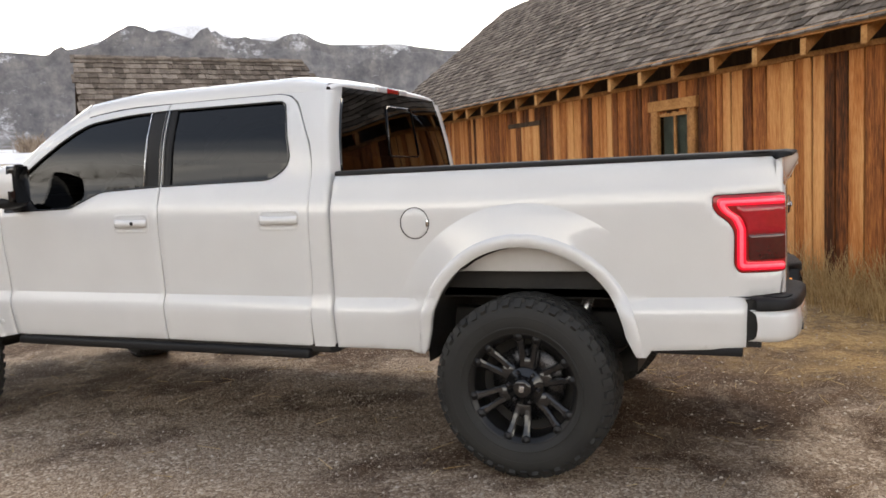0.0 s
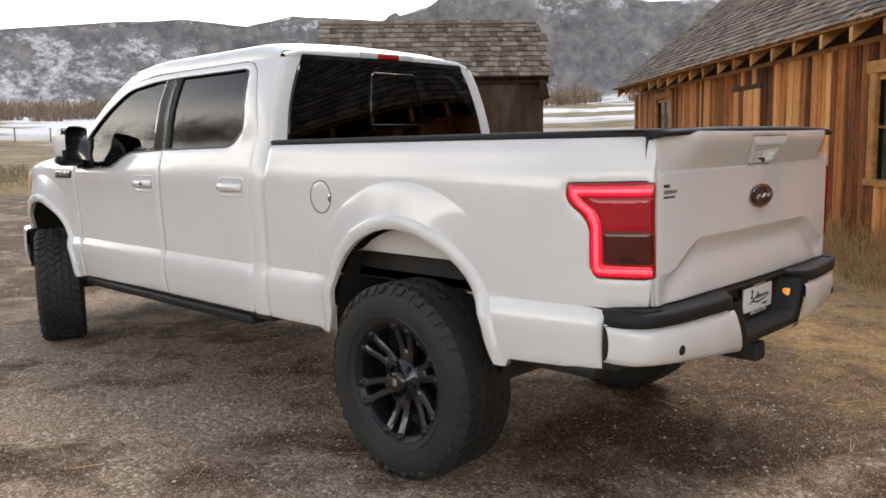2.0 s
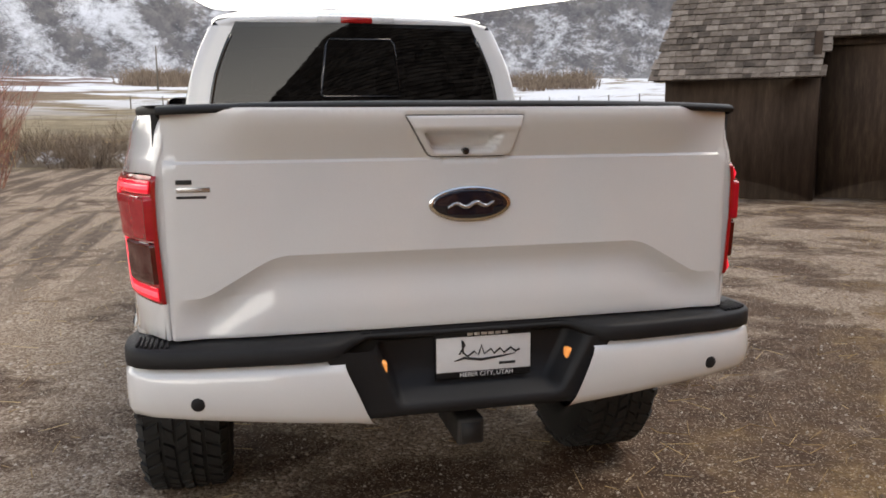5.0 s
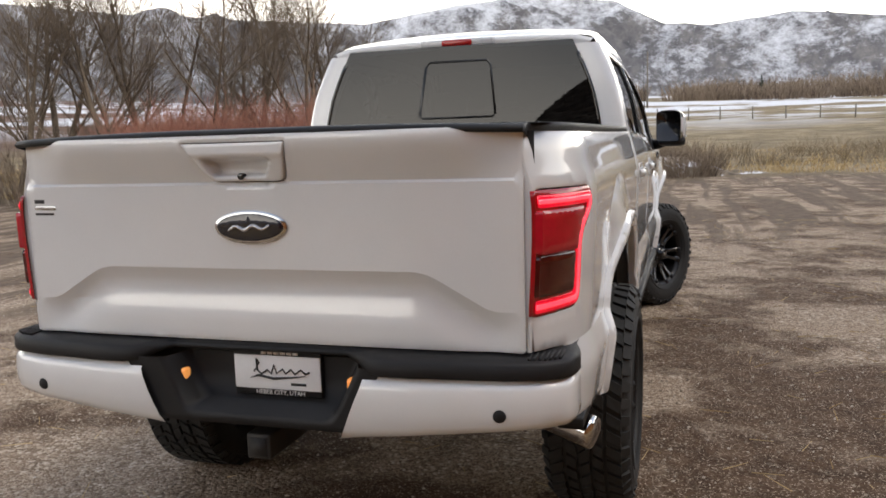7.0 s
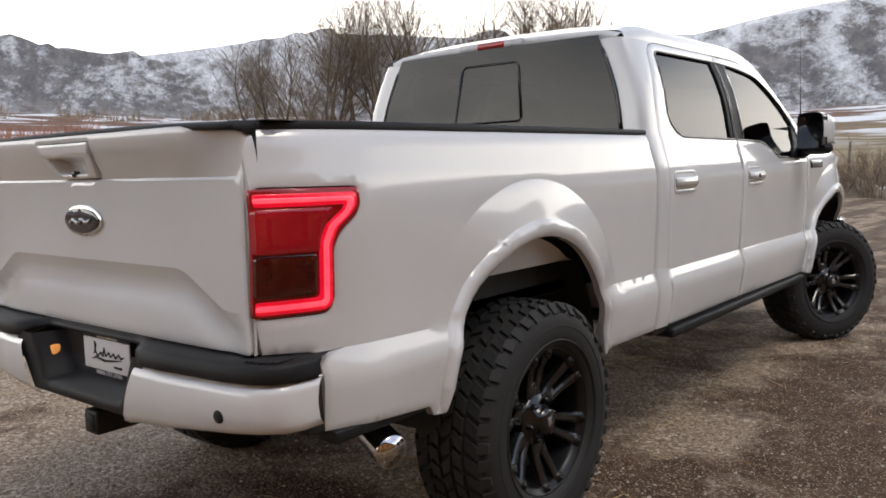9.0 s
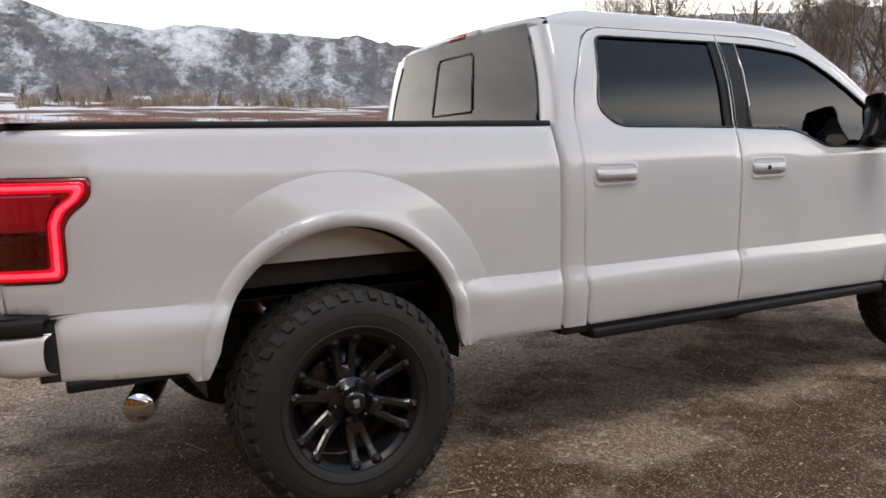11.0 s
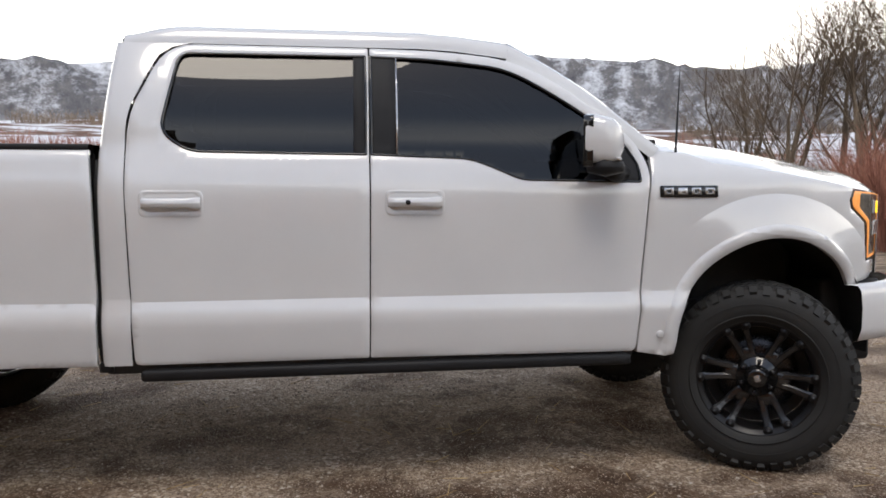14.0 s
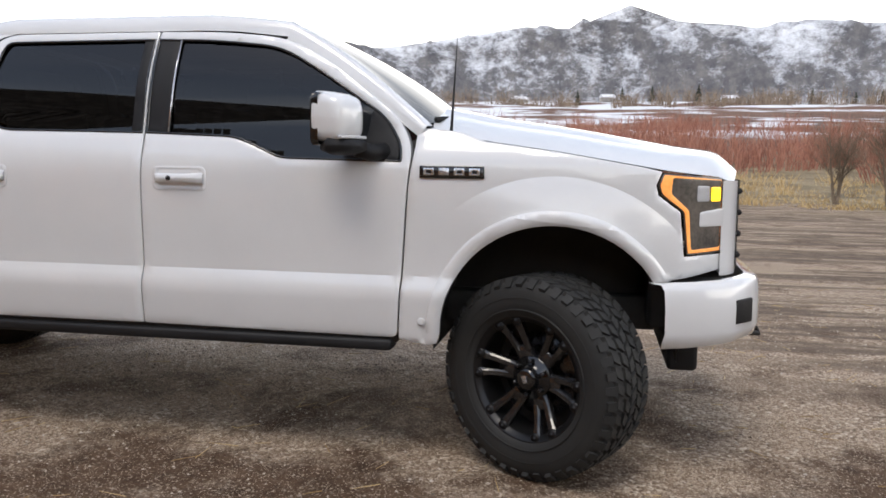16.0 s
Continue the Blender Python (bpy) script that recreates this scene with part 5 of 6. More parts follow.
    # shade beside truck and barn, put into the colour as more dark soil
    right_shade = calc("MULTIPLY", calc("MULTIPLY", band(X, 0.3, 1.6), band(calc("MULTIPLY", X, val=-1.0), -4.2, -2.4)), band(calc("MULTIPLY", Y, val=-1.0), -3.2, -0.8))
    side = calc("ADD", calc("MULTIPLY", right_shade, val=0.15), calc("MULTIPLY", band(calc("MULTIPLY", X, val=-1.0), 0.0, 1.6), val=-0.060))
    lot = mix(ramp(calc("ADD", calc("ADD", patch, side), calc("MULTIPLY_ADD", wide, val=0.30, val2=-0.15)), [(0.455, (0, 0, 0)), (0.505, (0.6, 0.6, 0.6)), (0.56, (1, 1, 1))]), gravel, dirt)
    # wheel ruts of the track, along the lot ahead of the truck
    ruts = tex(0.9, 4, stretch=(2.6, 0.22, 1), dist=0.6)
    ahead = band(calc("ADD", Y, calc("MULTIPLY", X, val=-0.9)), 4.5, 8.5)
    rutmask = calc("MULTIPLY", ramp(ruts, [(0.46, (0, 0, 0)), (0.56, (1, 1, 1))]), ahead)
    earth = ramp(tex(5, 6, rough=0.7), [(0.3, (0.085, 0.060, 0.042)), (0.55, (0.145, 0.106, 0.076)), (0.78, (0.23, 0.18, 0.135))])
    lot = mix(rutmask, lot, earth)
    # straw on the ground near the barn
    straw = ramp(tex(26, 6, stretch=(1, 1, 1), rough=0.8, dist=1.2), [(0.32, (0.13, 0.075, 0.034)), (0.5, (0.40, 0.26, 0.115)), (0.68, (0.66, 0.48, 0.25))])
    nearbarn = band(calc("ADD", calc("ADD", X, calc("MULTIPLY", Y, val=-1.0)), calc("MULTIPLY", patch, val=5.0)), 4.2, 6.8)
    tufts = ramp(tex(2.2, 7, rough=0.75), [(0.36, (0.15, 0.15, 0.15)), (0.56, (1, 1, 1))])
    lot = mix(calc("MULTIPLY", nearbarn, tufts), lot, straw)
    # fields
    wob = calc("ADD", r, calc("MULTIPLY_ADD", tex(0.10, 4), val=26.0, val2=-13.0))
    field = ramp(tex(0.30, 6, rough=0.7), [(0.3, (0.085, 0.062, 0.038)), (0.5, (0.21, 0.165, 0.10)), (0.7, (0.33, 0.27, 0.175))])
    c = mix(band(wob, 22, 30), lot, field)
    rust = ramp(tex(0.12, 6, rough=0.7), [(0.3, (0.075, 0.042, 0.030)), (0.55, (0.15, 0.082, 0.056)), (0.75, (0.23, 0.16, 0.11))])
    c = mix(calc("MULTIPLY", band(wob, 48, 80), band(calc("MULTIPLY", X, val=-1.0), 10, 50)), c, rust)
    snow = ramp(fine, [(0.3, (0.58, 0.60, 0.64)), (0.7, (0.68, 0.69, 0.71))])
    sp = tex(0.035, 6, stretch=(1, 1, 1), rough=0.62)
    sp = calc("ADD", sp, calc("MULTIPLY", band(X, 10, 70), val=0.05))
    snowy = calc("MULTIPLY", ramp(sp, [(0.475, (0, 0, 0)), (0.525, (1, 1, 1))]), band(wob, 60, 130))
    c = mix(snowy, c, snow)
    # hillsides: scrub with snow between
    far = n.new("ShaderNodeVectorMath")
    far.operation = "NORMALIZE"
    l.new(P, far.inputs[0])
    P = far.outputs[0]
    scrub = ramp(tex(70, 8, rough=0.75), [(0.32, (0.048, 0.048, 0.054)), (0.5, (0.105, 0.100, 0.102)), (0.68, (0.18, 0.165, 0.155))])
    hs = calc("ADD", calc("MULTIPLY", tex(16, 10, stretch=(1, 1, 1.5), rough=0.78, dist=0.4), val=0.50), calc("MULTIPLY", tex(95, 10, stretch=(1, 1, 1.6), rough=0.85), val=0.50))
    aspect = n.new("ShaderNodeVectorMath")
    aspect.operation = "DOT_PRODUCT"
    l.new(geo.outputs["Normal"], aspect.inputs[0])
    aspect.inputs[1].default_value = (-0.12, -0.12, 0.0)              # snow lies longer on the slopes turned from the sun
    hs = calc("ADD", hs, aspect.outputs["Value"])
    west = band(calc("ADD", calc("MULTIPLY", X, val=-1.0), calc("MULTIPLY", Y, val=-0.2)), 200, 900)     # whiter hills
    east = band(X, 150, 800)                                                     # browner hills, white on their tops alone
    tops = calc("MULTIPLY", calc("MULTIPLY", band(Z, 350, 425), east), val=0.20)
    high = calc("ADD", calc("MULTIPLY", band(Z, 40, 420), val=0.07), calc("MULTIPLY", west, val=0.04))
    high = calc("ADD", calc("ADD", high, tops), calc("MULTIPLY", east, val=-0.125))
    hsn = calc("ADD", hs, high)
    hill = mix(ramp(hsn, [(0.505, (0, 0, 0)), (0.56, (0.42, 0.42, 0.42)), (0.645, (0.95, 0.95, 0.95))]), scrub, snow)
    c = mix(band(r, 520, 720), c, hill)
    l.new(c, b.inputs["Base Color"])
    b.inputs["Roughness"].default_value = 0.9
    bp = n.new("ShaderNodeBump")
    bp.inputs["Distance"].default_value = 0.008
    bp.inputs["Strength"].default_value = 0.9
    l.new(calc("ADD", grit, calc("MULTIPLY", fine, val=0.5)), bp.inputs["Height"])
    l.new(bp.outputs[0], b.inputs["Normal"])
    return m


ground = tagged(build_ground(), "gravel lot with straw, dry fields and snowy mountains", "ground", kind="structure")

# ---------- barn ----------
BARN = pose(3.3, -3.3, 0, 0, 0, 45)       # x along the wall, y out of it, towards the truck
S0, S1, EAVE_Z, SLOPE, DEPTH, OVER = -7.0, 16.3, 2.74, 38.0, 7.0, 0.46
TOP = 2.53                               # where the wall planks end
barn = thing("barn", "old wooden barn with orange weathered planks and shingle roof", "barn", BARN)
TS = math.tan(radians(SLOPE))
RIDGE_Z = EAVE_Z + 0.34 + DEPTH / 2 * TS
OPENINGS = [(4.62, 5.27, 0.95, 2.15), (13.36, 14.40, 0.85, 2.32)]


def plank_mesh(w, h, t=0.028, seed=0):
    rng = random.Random(seed)
    bm = bmesh.new()
    box(bm, (-w / 2, 0, 0), (w / 2, t, h), 0.004, seg=1)
    for v in bm.verts:
        v.co.y += rng.uniform(-0.003, 0.003)
        if v.co.z < 0.05:
            v.co.z += rng.uniform(-0.03, 0.05)
    me = bpy.data.meshes.new("plank")
    bm.to_mesh(me)
    bm.free()
    me.materials.append(OLDWOOD)
    return me


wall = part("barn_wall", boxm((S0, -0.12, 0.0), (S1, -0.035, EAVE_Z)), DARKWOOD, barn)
# the wall behind the planks is opened at its windows
bmw = bmesh.new()
cuts = [S0] + [v for o in OPENINGS for v in o[:2]] + [S1]
for k in range(len(cuts) - 1):
    if k % 2 == 0:
        box(bmw, (cuts[k], -0.12, 0), (cuts[k + 1], -0.035, EAVE_Z))
    else:
        o = OPENINGS[k // 2]
        box(bmw, (o[0], -0.12, 0), (o[1], -0.035, o[2]))
        box(bmw, (o[0], -0.12, o[3]), (o[1], -0.035, EAVE_Z))
bmw.to_mesh(wall.data)
bmw.free()
rng = random.Random(11)
full = [plank_mesh(w, TOP - 0.02, seed=k) for k, w in enumerate((0.10, 0.13, 0.15, 0.18, 0.21))]
widths = (0.10, 0.13, 0.15, 0.18, 0.21)
s = S0
while s < S1 - 0.1:
    k = rng.randrange(5)
    w = widths[k]
    mid = s + w / 2
    hit = [o for o in OPENINGS if o[0] - w * 0.45 < mid < o[1] + w * 0.45]
    if hit:
        o = hit[0]
        for z0, z1 in ((0.02, o[2]), (o[3], TOP)):
            q = new("plank", plank_mesh(w, z1 - z0, seed=k + 7))
            q.parent = barn
            q.matrix_basis = pose(mid, -0.035 + rng.uniform(0, 0.008), z0)
    else:
        q = new("plank", full[k])
        q.parent = barn
        q.matrix_basis = pose(mid, -0.035 + rng.uniform(0, 0.010), 0.02, 0, rng.uniform(-0.25, 0.25), 0)
    s += w + rng.uniform(0.005, 0.016)

for s0, s1, z0, z1 in OPENINGS:
    fr = part("window_frame", boxm((s0 - 0.13, -0.03, z0 - 0.08), (s0 + 0.01, 0.035, z1 + 0.02), 0.006), RAFTER, barn, "worn wooden window frame")
    part("frame_post", boxm((s1 - 0.01, -0.03, z0 - 0.08), (s1 + 0.13, 0.034, z1 + 0.02), 0.006), RAFTER, fr)
    part("header", boxm((s0 - 0.18, -0.03, z1 + 0.02), (s1 + 0.18, 0.045, z1 + 0.16), 0.006), RAFTER, fr)
    part("window_sill", boxm((s0 - 0.15, -0.03, z0 - 0.08), (s1 + 0.15, 0.06, z0), 0.006), RAFTER, fr)
    part("sash_top", boxm((s0, -0.05, z1 - 0.06), (s1, -0.01, z1), 0.004), RAFTER, fr)
    part("mullion", boxm(((s0 + s1) / 2 - 0.02, -0.05, z0), ((s0 + s1) / 2 + 0.02, -0.012, z1 - 0.06), 0.004), RAFTER, fr)
    part("cross_bar", boxm((s0, -0.048, (z0 + z1) / 2 - 0.015), (s1, -0.014, (z0 + z1) / 2 + 0.015), 0.004), RAFTER, fr)
    part("pane", sheet((s0, s1), (z0, z1 - 0.05), lambda x, z: (x, -0.035, z), flip=True), PANE, fr, "dusty old glass")
    part("curtain", sheet(steps(s0, s1, 20), (z0, z1), lambda x, z: (x, -0.085 + 0.012 * math.sin(x * 40), z), flip=True), mat("dusty_grey_cloth", two((0.16, 0.17, 0.15), (0.30, 0.31, 0.27)), 4, (0.8, 0.95)), fr, "dusty grey cloth behind the glass")
# board hatch
for k in range(5):
    part("hatch_board", boxm((8.62 + k * 0.215, -0.005, 1.0), (8.62 + k * 0.215 + 0.205, 0.024, 2.22), 0.004), OLDWOOD, barn)
part("hatch_header", boxm((8.55, 0.0, 2.22), (9.75, 0.035, 2.30), 0.005), DARKWOOD, barn)
part("corner_board", boxm((S1 - 0.14, -0.05, 0.0), (S1 + 0.03, 0.03, TOP), 0.006), RAFTER, barn)
part("wall_plate", boxm((S0, -0.10, TOP), (S1, 0.02, TOP + 0.06), 0.008), RAFTER, barn)
# upright board behind the rafters, coloured dark for the shade under the eaves
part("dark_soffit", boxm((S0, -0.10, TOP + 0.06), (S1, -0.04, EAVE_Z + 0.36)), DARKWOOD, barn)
raf = bmesh.new()
rt = lambda y: EAVE_Z + 0.285 - y * TS
outline = [(-0.5, rt(-0.5)), (OVER - 0.015, rt(OVER)), (OVER - 0.015, rt(OVER) - 0.165), (-0.05, rt(-0.05) - 0.165)]
A = [raf.verts.new((-0.036, y, z)) for y, z in outline]
B = [raf.verts.new((0.036, y, z)) for y, z in outline]
raf.faces.new(A)
raf.faces.new(B[::-1])
for i in range(4):
    raf.faces.new((A[i], B[i], B[(i + 1) % 4], A[(i + 1) % 4]))
bmesh.ops.recalc_face_normals(raf, faces=raf.faces[:])
raf_me = bpy.data.meshes.new("rafter")
raf.to_mesh(raf_me)
raf.free()
raf_me.materials.append(RAFTER)
s = S0 + 0.2
while s < S1:
    q = new("rafter", raf_me)
    q.parent = barn
    q.matrix_basis = pose(s + rng.uniform(-0.03, 0.03), 0, 0)
    s += 0.70
ez = EAVE_Z + 0.30 - OVER * TS
part("fascia", boxm((S0 - 0.2, OVER - 0.012, ez + 0.000), (S1 + 0.25, OVER + 0.025, ez + 0.080), 0.006), RAFTER, barn, "weathered fascia board")
for e, nm in ((1, "front"), (-1, "back")):
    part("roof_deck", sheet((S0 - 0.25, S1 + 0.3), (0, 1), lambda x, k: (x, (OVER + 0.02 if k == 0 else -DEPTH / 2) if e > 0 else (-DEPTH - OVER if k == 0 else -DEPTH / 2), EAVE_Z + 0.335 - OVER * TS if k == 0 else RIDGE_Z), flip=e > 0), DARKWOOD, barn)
for x in (S0, S1 - 0.1):
    bm = bmesh.new()
    f = [(0, 0), (-DEPTH, 0), (-DEPTH, EAVE_Z + 0.1), (-DEPTH / 2, RIDGE_Z - 0.1), (0, EAVE_Z + 0.1)]
    A = [bm.verts.new((x, y - 0.04, z)) for y, z in f]
    B = [bm.verts.new((x + 0.1, y - 0.04, z)) for y, z in f]
    bm.faces.new(A)
    bm.faces.new(B[::-1])
    for i in range(5):
        bm.faces.new((A[i], B[i], B[(i + 1) % 5], A[(i + 1) % 5]))
    bmesh.ops.recalc_face_normals(bm, faces=bm.faces[:])
    part("gable_wall", bm, DARKWOOD, barn)
part("back_wall", boxm((S0, -DEPTH - 0.1, 0), (S1, -DEPTH, EAVE_Z)), DARKWOOD, barn)


# ---------- shed ----------
SHED = pose(8.25, 12.3, 0, 0, 0, -41)     # x along the ridge, -y towards the truck
shed = thing("shed", "small dark wooden shed with worn grey shingle roof", "shed", SHED)
SL, RZ = 4.85, 4.14


def shed_roof_z(y):
    return RZ + y * 0.84                  # y is negative towards the truck


part("front_wall", boxm((0.15, -2.10, 0), (2.75, -1.98, 2.28)), DARKWOOD, shed)
part("recess_wall", boxm((2.75, -1.28, 0), (SL - 0.1, -1.16, 2.95)), DARKWOOD, shed)
part("recess_side", boxm((2.63, -2.0, 0), (2.75, -1.2, 2.9)), DARKWOOD, shed)
part("lintel", boxm((2.75, -1.40, 2.70), (SL, -1.27, 2.88), 0.01), DARKWOOD, shed)
for x in (0.1, SL - 0.2):
    part("gable_wall", boxm((x, -1.2, 0), (x + 0.12, 2.0, 2.4)), DARKWOOD, shed)
    bm = bmesh.new()
    vs = [bm.verts.new((x + d, y, z)) for d in (0, 0.12) for y, z in ((-1.9, 2.35), (1.9, 2.35), (0, RZ - 0.12))]
    bm.faces.new(vs[:3])
    bm.faces.new(vs[3:][::-1])
    for a, c in ((0, 1), (1, 2), (2, 0)):
        bm.faces.new((vs[a], vs[a + 3], vs[c + 3], vs[c]))
    part("gable_top", bm, DARKWOOD, shed)
part("back_wall", boxm((0.1, 1.9, 0), (SL, 2.0, 2.4)), DARKWOOD, shed)
part("roof_deck", sheet((0, 2.78), (-2.40, 0), lambda x, y: (x, y, shed_roof_z(y) - 0.03)), DARKWOOD, shed)
part("roof_deck", sheet((2.78, SL), (-1.55, 0), lambda x, y: (x, y, shed_roof_z(y) - 0.03)), DARKWOOD, shed)
part("roof_deck", sheet((0, SL), (0, 2.3), lambda x, y: (x, y, RZ - y * 0.84 - 0.03)), DARKWOOD, shed)
part("ridge_board", boxm((0, -0.09, RZ - 0.02), (SL, 0.09, RZ + 0.035), 0.01), SHINGLE_OB, shed)


# ---------- plants, fence and loose things ----------
def prism(V, Fc, a, b, ra, rb, n=3):
    """A tapered stick from a to b."""
    d = (b - a)
    if d.length < 1e-5:
        return
    d.normalize()
    u = d.cross(Vector((0.3, 0.9, 0.2)))
    u.normalize()
    w = d.cross(u)
    k = len(V)
    for p, r in ((a, ra), (b, rb)):
        for i in range(n):
            t = 2 * math.pi * i / n
            V.append((p + u * (r * math.cos(t)) + w * (r * math.sin(t)))[:])
    for i in range(n):
        j = (i + 1) % n
        Fc.append((k + i, k + j, k + n + j, k + n + i))


def stems(V, Fc, rng, x, y, n, spread, h, r, lean=0.5, segs=2, fork=0):
    """A clump of thin stems on the ground."""
    for _ in range(n):
        a = rng.uniform(0, 2 * math.pi)
        q = spread * rng.random() ** 0.6
        px, py = x + q * math.cos(a), y + q * math.sin(a)
        p = Vector((px, py, ground_z(px, py) - 0.02))
        hh = h * rng.uniform(0.55, 1.1)
        dirn = Vector((math.cos(a) * lean * rng.random(), math.sin(a) * lean * rng.random(), 1.0))
        for k in range(segs):
            nx = p + dirn * (hh / segs)
            prism(V, Fc, p, nx, r * (1 - k / segs * 0.6), r * (1 - (k + 1) / segs * 0.75))
            for _f in range(fork):
                fd = (dirn + Vector((rng.uniform(-0.7, 0.7), rng.uniform(-0.7, 0.7), rng.uniform(0.0, 0.5)))) * (hh / segs * rng.uniform(0.4, 0.8))
                m = p.lerp(nx, rng.random())
                prism(V, Fc, m, m + fd, r * 0.5, r * 0.2)
            p = nx
            dirn += Vector((rng.uniform(-0.25, 0.25), rng.uniform(-0.25, 0.25), -0.1 * lean))


def at_yaw(yaw, r):
    return -r * math.sin(radians(yaw)), 1.0 + r * math.cos(radians(yaw))


# red willows in the valley
rng = random.Random(21)
V, Fc = [], []
for _ in range(900):
    yaw = rng.uniform(56, 118)
    r = 44 + 70 * rng.random() ** 1.3
    if noise.noise((yaw * 0.11, r * 0.035, 3.0)) < -0.12:
        continue
    x, y = at_yaw(yaw, r)
    stems(V, Fc, rng, x, y, 16, 1.5, rng.uniform(1.2, 2.6), 0.022 + 0.0002 * r, 0.55, 2, 1)
tagged(pydata("willow_thicket", V, Fc, WILLOW), "leafless red willow thicket in the valley", "shrubs", kind="stuff")

# red willows in front of the trees
V, Fc = [], []
for _ in range(170):
    x, y = at_yaw(rng.uniform(23, 42), rng.uniform(16.5, 21.0))
    stems(V, Fc, rng, x, y, 40, 0.8, rng.uniform(1.6, 2.5), 0.009, 0.6, 3, 3)
tagged(pydata("willow_bush", V, Fc, WILLOW), "dense leafless red willow bushes under bare trees", "shrubs", kind="stuff")

# grey-brown thicket under the trees
V, Fc = [], []
for _ in range(120):
    yaw = rng.uniform(22, 55)
    if 26 < yaw < 34 and rng.random() < 0.5:
        continue
    x, y = at_yaw(yaw, rng.uniform(19.5, 27.0))
    stems(V, Fc, rng, x, y, 10, 1.0, rng.uniform(1.0, 2.6) * smooth01(58, 44, yaw) + 0.7, 0.010, 0.7, 3, 3)
tagged(pydata("brush_thicket", V, Fc, BRUSH), "tangled grey-brown leafless brush", "shrubs", kind="stuff")


def tree(x, y, h, seed, trunk_r, spread=0.95):
    rng = random.Random(seed)
    base = thing("bare_tree", "leafless winter tree with many thin twigs", "tree", pose(x, y, ground_z(x, y)), group="bare trees")
    TV, TF, CV, CF = [], [], [], []

    def grow(p, d, length, r, level):
        segs = 4 if level < 2 else 3
        for k in range(segs):
            q = p + d * (length / segs)
            r2 = r * (1 - 0.16)
            if level < 2:
                prism(TV, TF, p, q, r, r2, 7 if level == 0 else 5)
            else:
                prism(CV, CF, p, q, r, r2, 3)
            p, r = q, r2
            d = (d + Vector((rng.uniform(-0.16, 0.16), rng.uniform(-0.16, 0.16), 0.05))).normalized()
            if level < 4 and (k > 0 or level > 0):
                for _ in range(3 if level == 1 else 2 if level == 2 else 1):
                    a = rng.uniform(0, 2 * math.pi)
                    out = Vector((math.cos(a), math.sin(a), 0)) * spread * rng.uniform(0.6, 1.3)
                    nd = (d * 0.75 + out + Vector((0, 0, 0.10 if level else 0.35))).normalized()
                    grow(p, nd, length * rng.uniform(0.45, 0.70), r * rng.uniform(0.40, 0.56), level + 1)
        if level < 4:
            grow(p, d, length * 0.6, r * 0.8, level + 1)
    n = rng.choice((2, 3, 3))
    for k in range(n):
        a = rng.uniform(0, 2 * math.pi)
        grow(Vector((0.12 * k, 0, -0.1)), Vector((0.26 * math.cos(a), 0.26 * math.sin(a), 1)).normalized(), h * 0.42, trunk_r * (1 - 0.15 * k), 0)
    pydata("trunk", TV, TF, BARK, base, smooth=True)
    pydata("crown", CV, CF, BARK, base)
    return base


for k, (yaw, r, h, tr) in enumerate([(25.0, 21.5, 7.5, 0.12), (29.0, 19.5, 8.2, 0.14), (33.0, 23.0, 9.0, 0.15), (36.5, 20.0, 7.8, 0.13), (40.0, 22.5, 9.4, 0.15),
                                     (43.5, 20.5, 8.6, 0.14), (47.0, 23.0, 9.2, 0.15), (50.5, 21.0, 7.6, 0.13), (54.5, 24.0, 7.2, 0.12)]):
    tree(*at_yaw(yaw, r), h, 40 + k, tr, 0.72)
for k, (yaw, r, h) in enumerate([(66.5, 29, 3.4), (62.5, 27, 3.8), (59.5, 30, 3.6), (86, 34, 3.2)]):
    x, y = at_yaw(yaw, r)
    tree(x, y, h, 60 + k, 0.09, spread=0.8)

# tussocks of dry grass round the lot
V, Fc = [], []
for _ in range(1500):
    yaw = rng.uniform(-62, 104)
    r = 25.5 + 19 * rng.random() ** 1.4
    x, y = at_yaw(yaw, r)
    if y > 8 and -22 < x < -3.5 and y < 15 or x - y > 0.5 and yaw < -25:
        continue
    stems(V, Fc, rng, x, y, 12, 0.5, (rng.uniform(0.25, 0.75) if noise.noise((x * 0.12, y * 0.12, 0)) > -0.05 else 0.2) * (1 - 0.55 * smooth01(34, 20, abs(yaw + 4) + 10)), 0.014, 0.9, 2)
tagged(pydata("dry_grass", V, Fc, DRYGRASS), "dry straw-coloured grass tussocks at the lot's edge", "grass", kind="stuff")
# sage and low brush beyond the lot
V, Fc = [], []
for _ in range(90):
    yaw = rng.choice((rng.uniform(-16, 6), rng.uniform(-40, 20)))
    r = rng.uniform(31, 46)
    x, y = at_yaw(yaw, r)
    stems(V, Fc, rng, x, y, 26, 0.8, rng.uniform(0.3, 0.8), 0.013, 1.0, 2, 2)
tagged(pydata("sage_brush", V, Fc, SAGE), "low grey-tan brush beyond the gravel lot", "shrubs", kind="stuff")
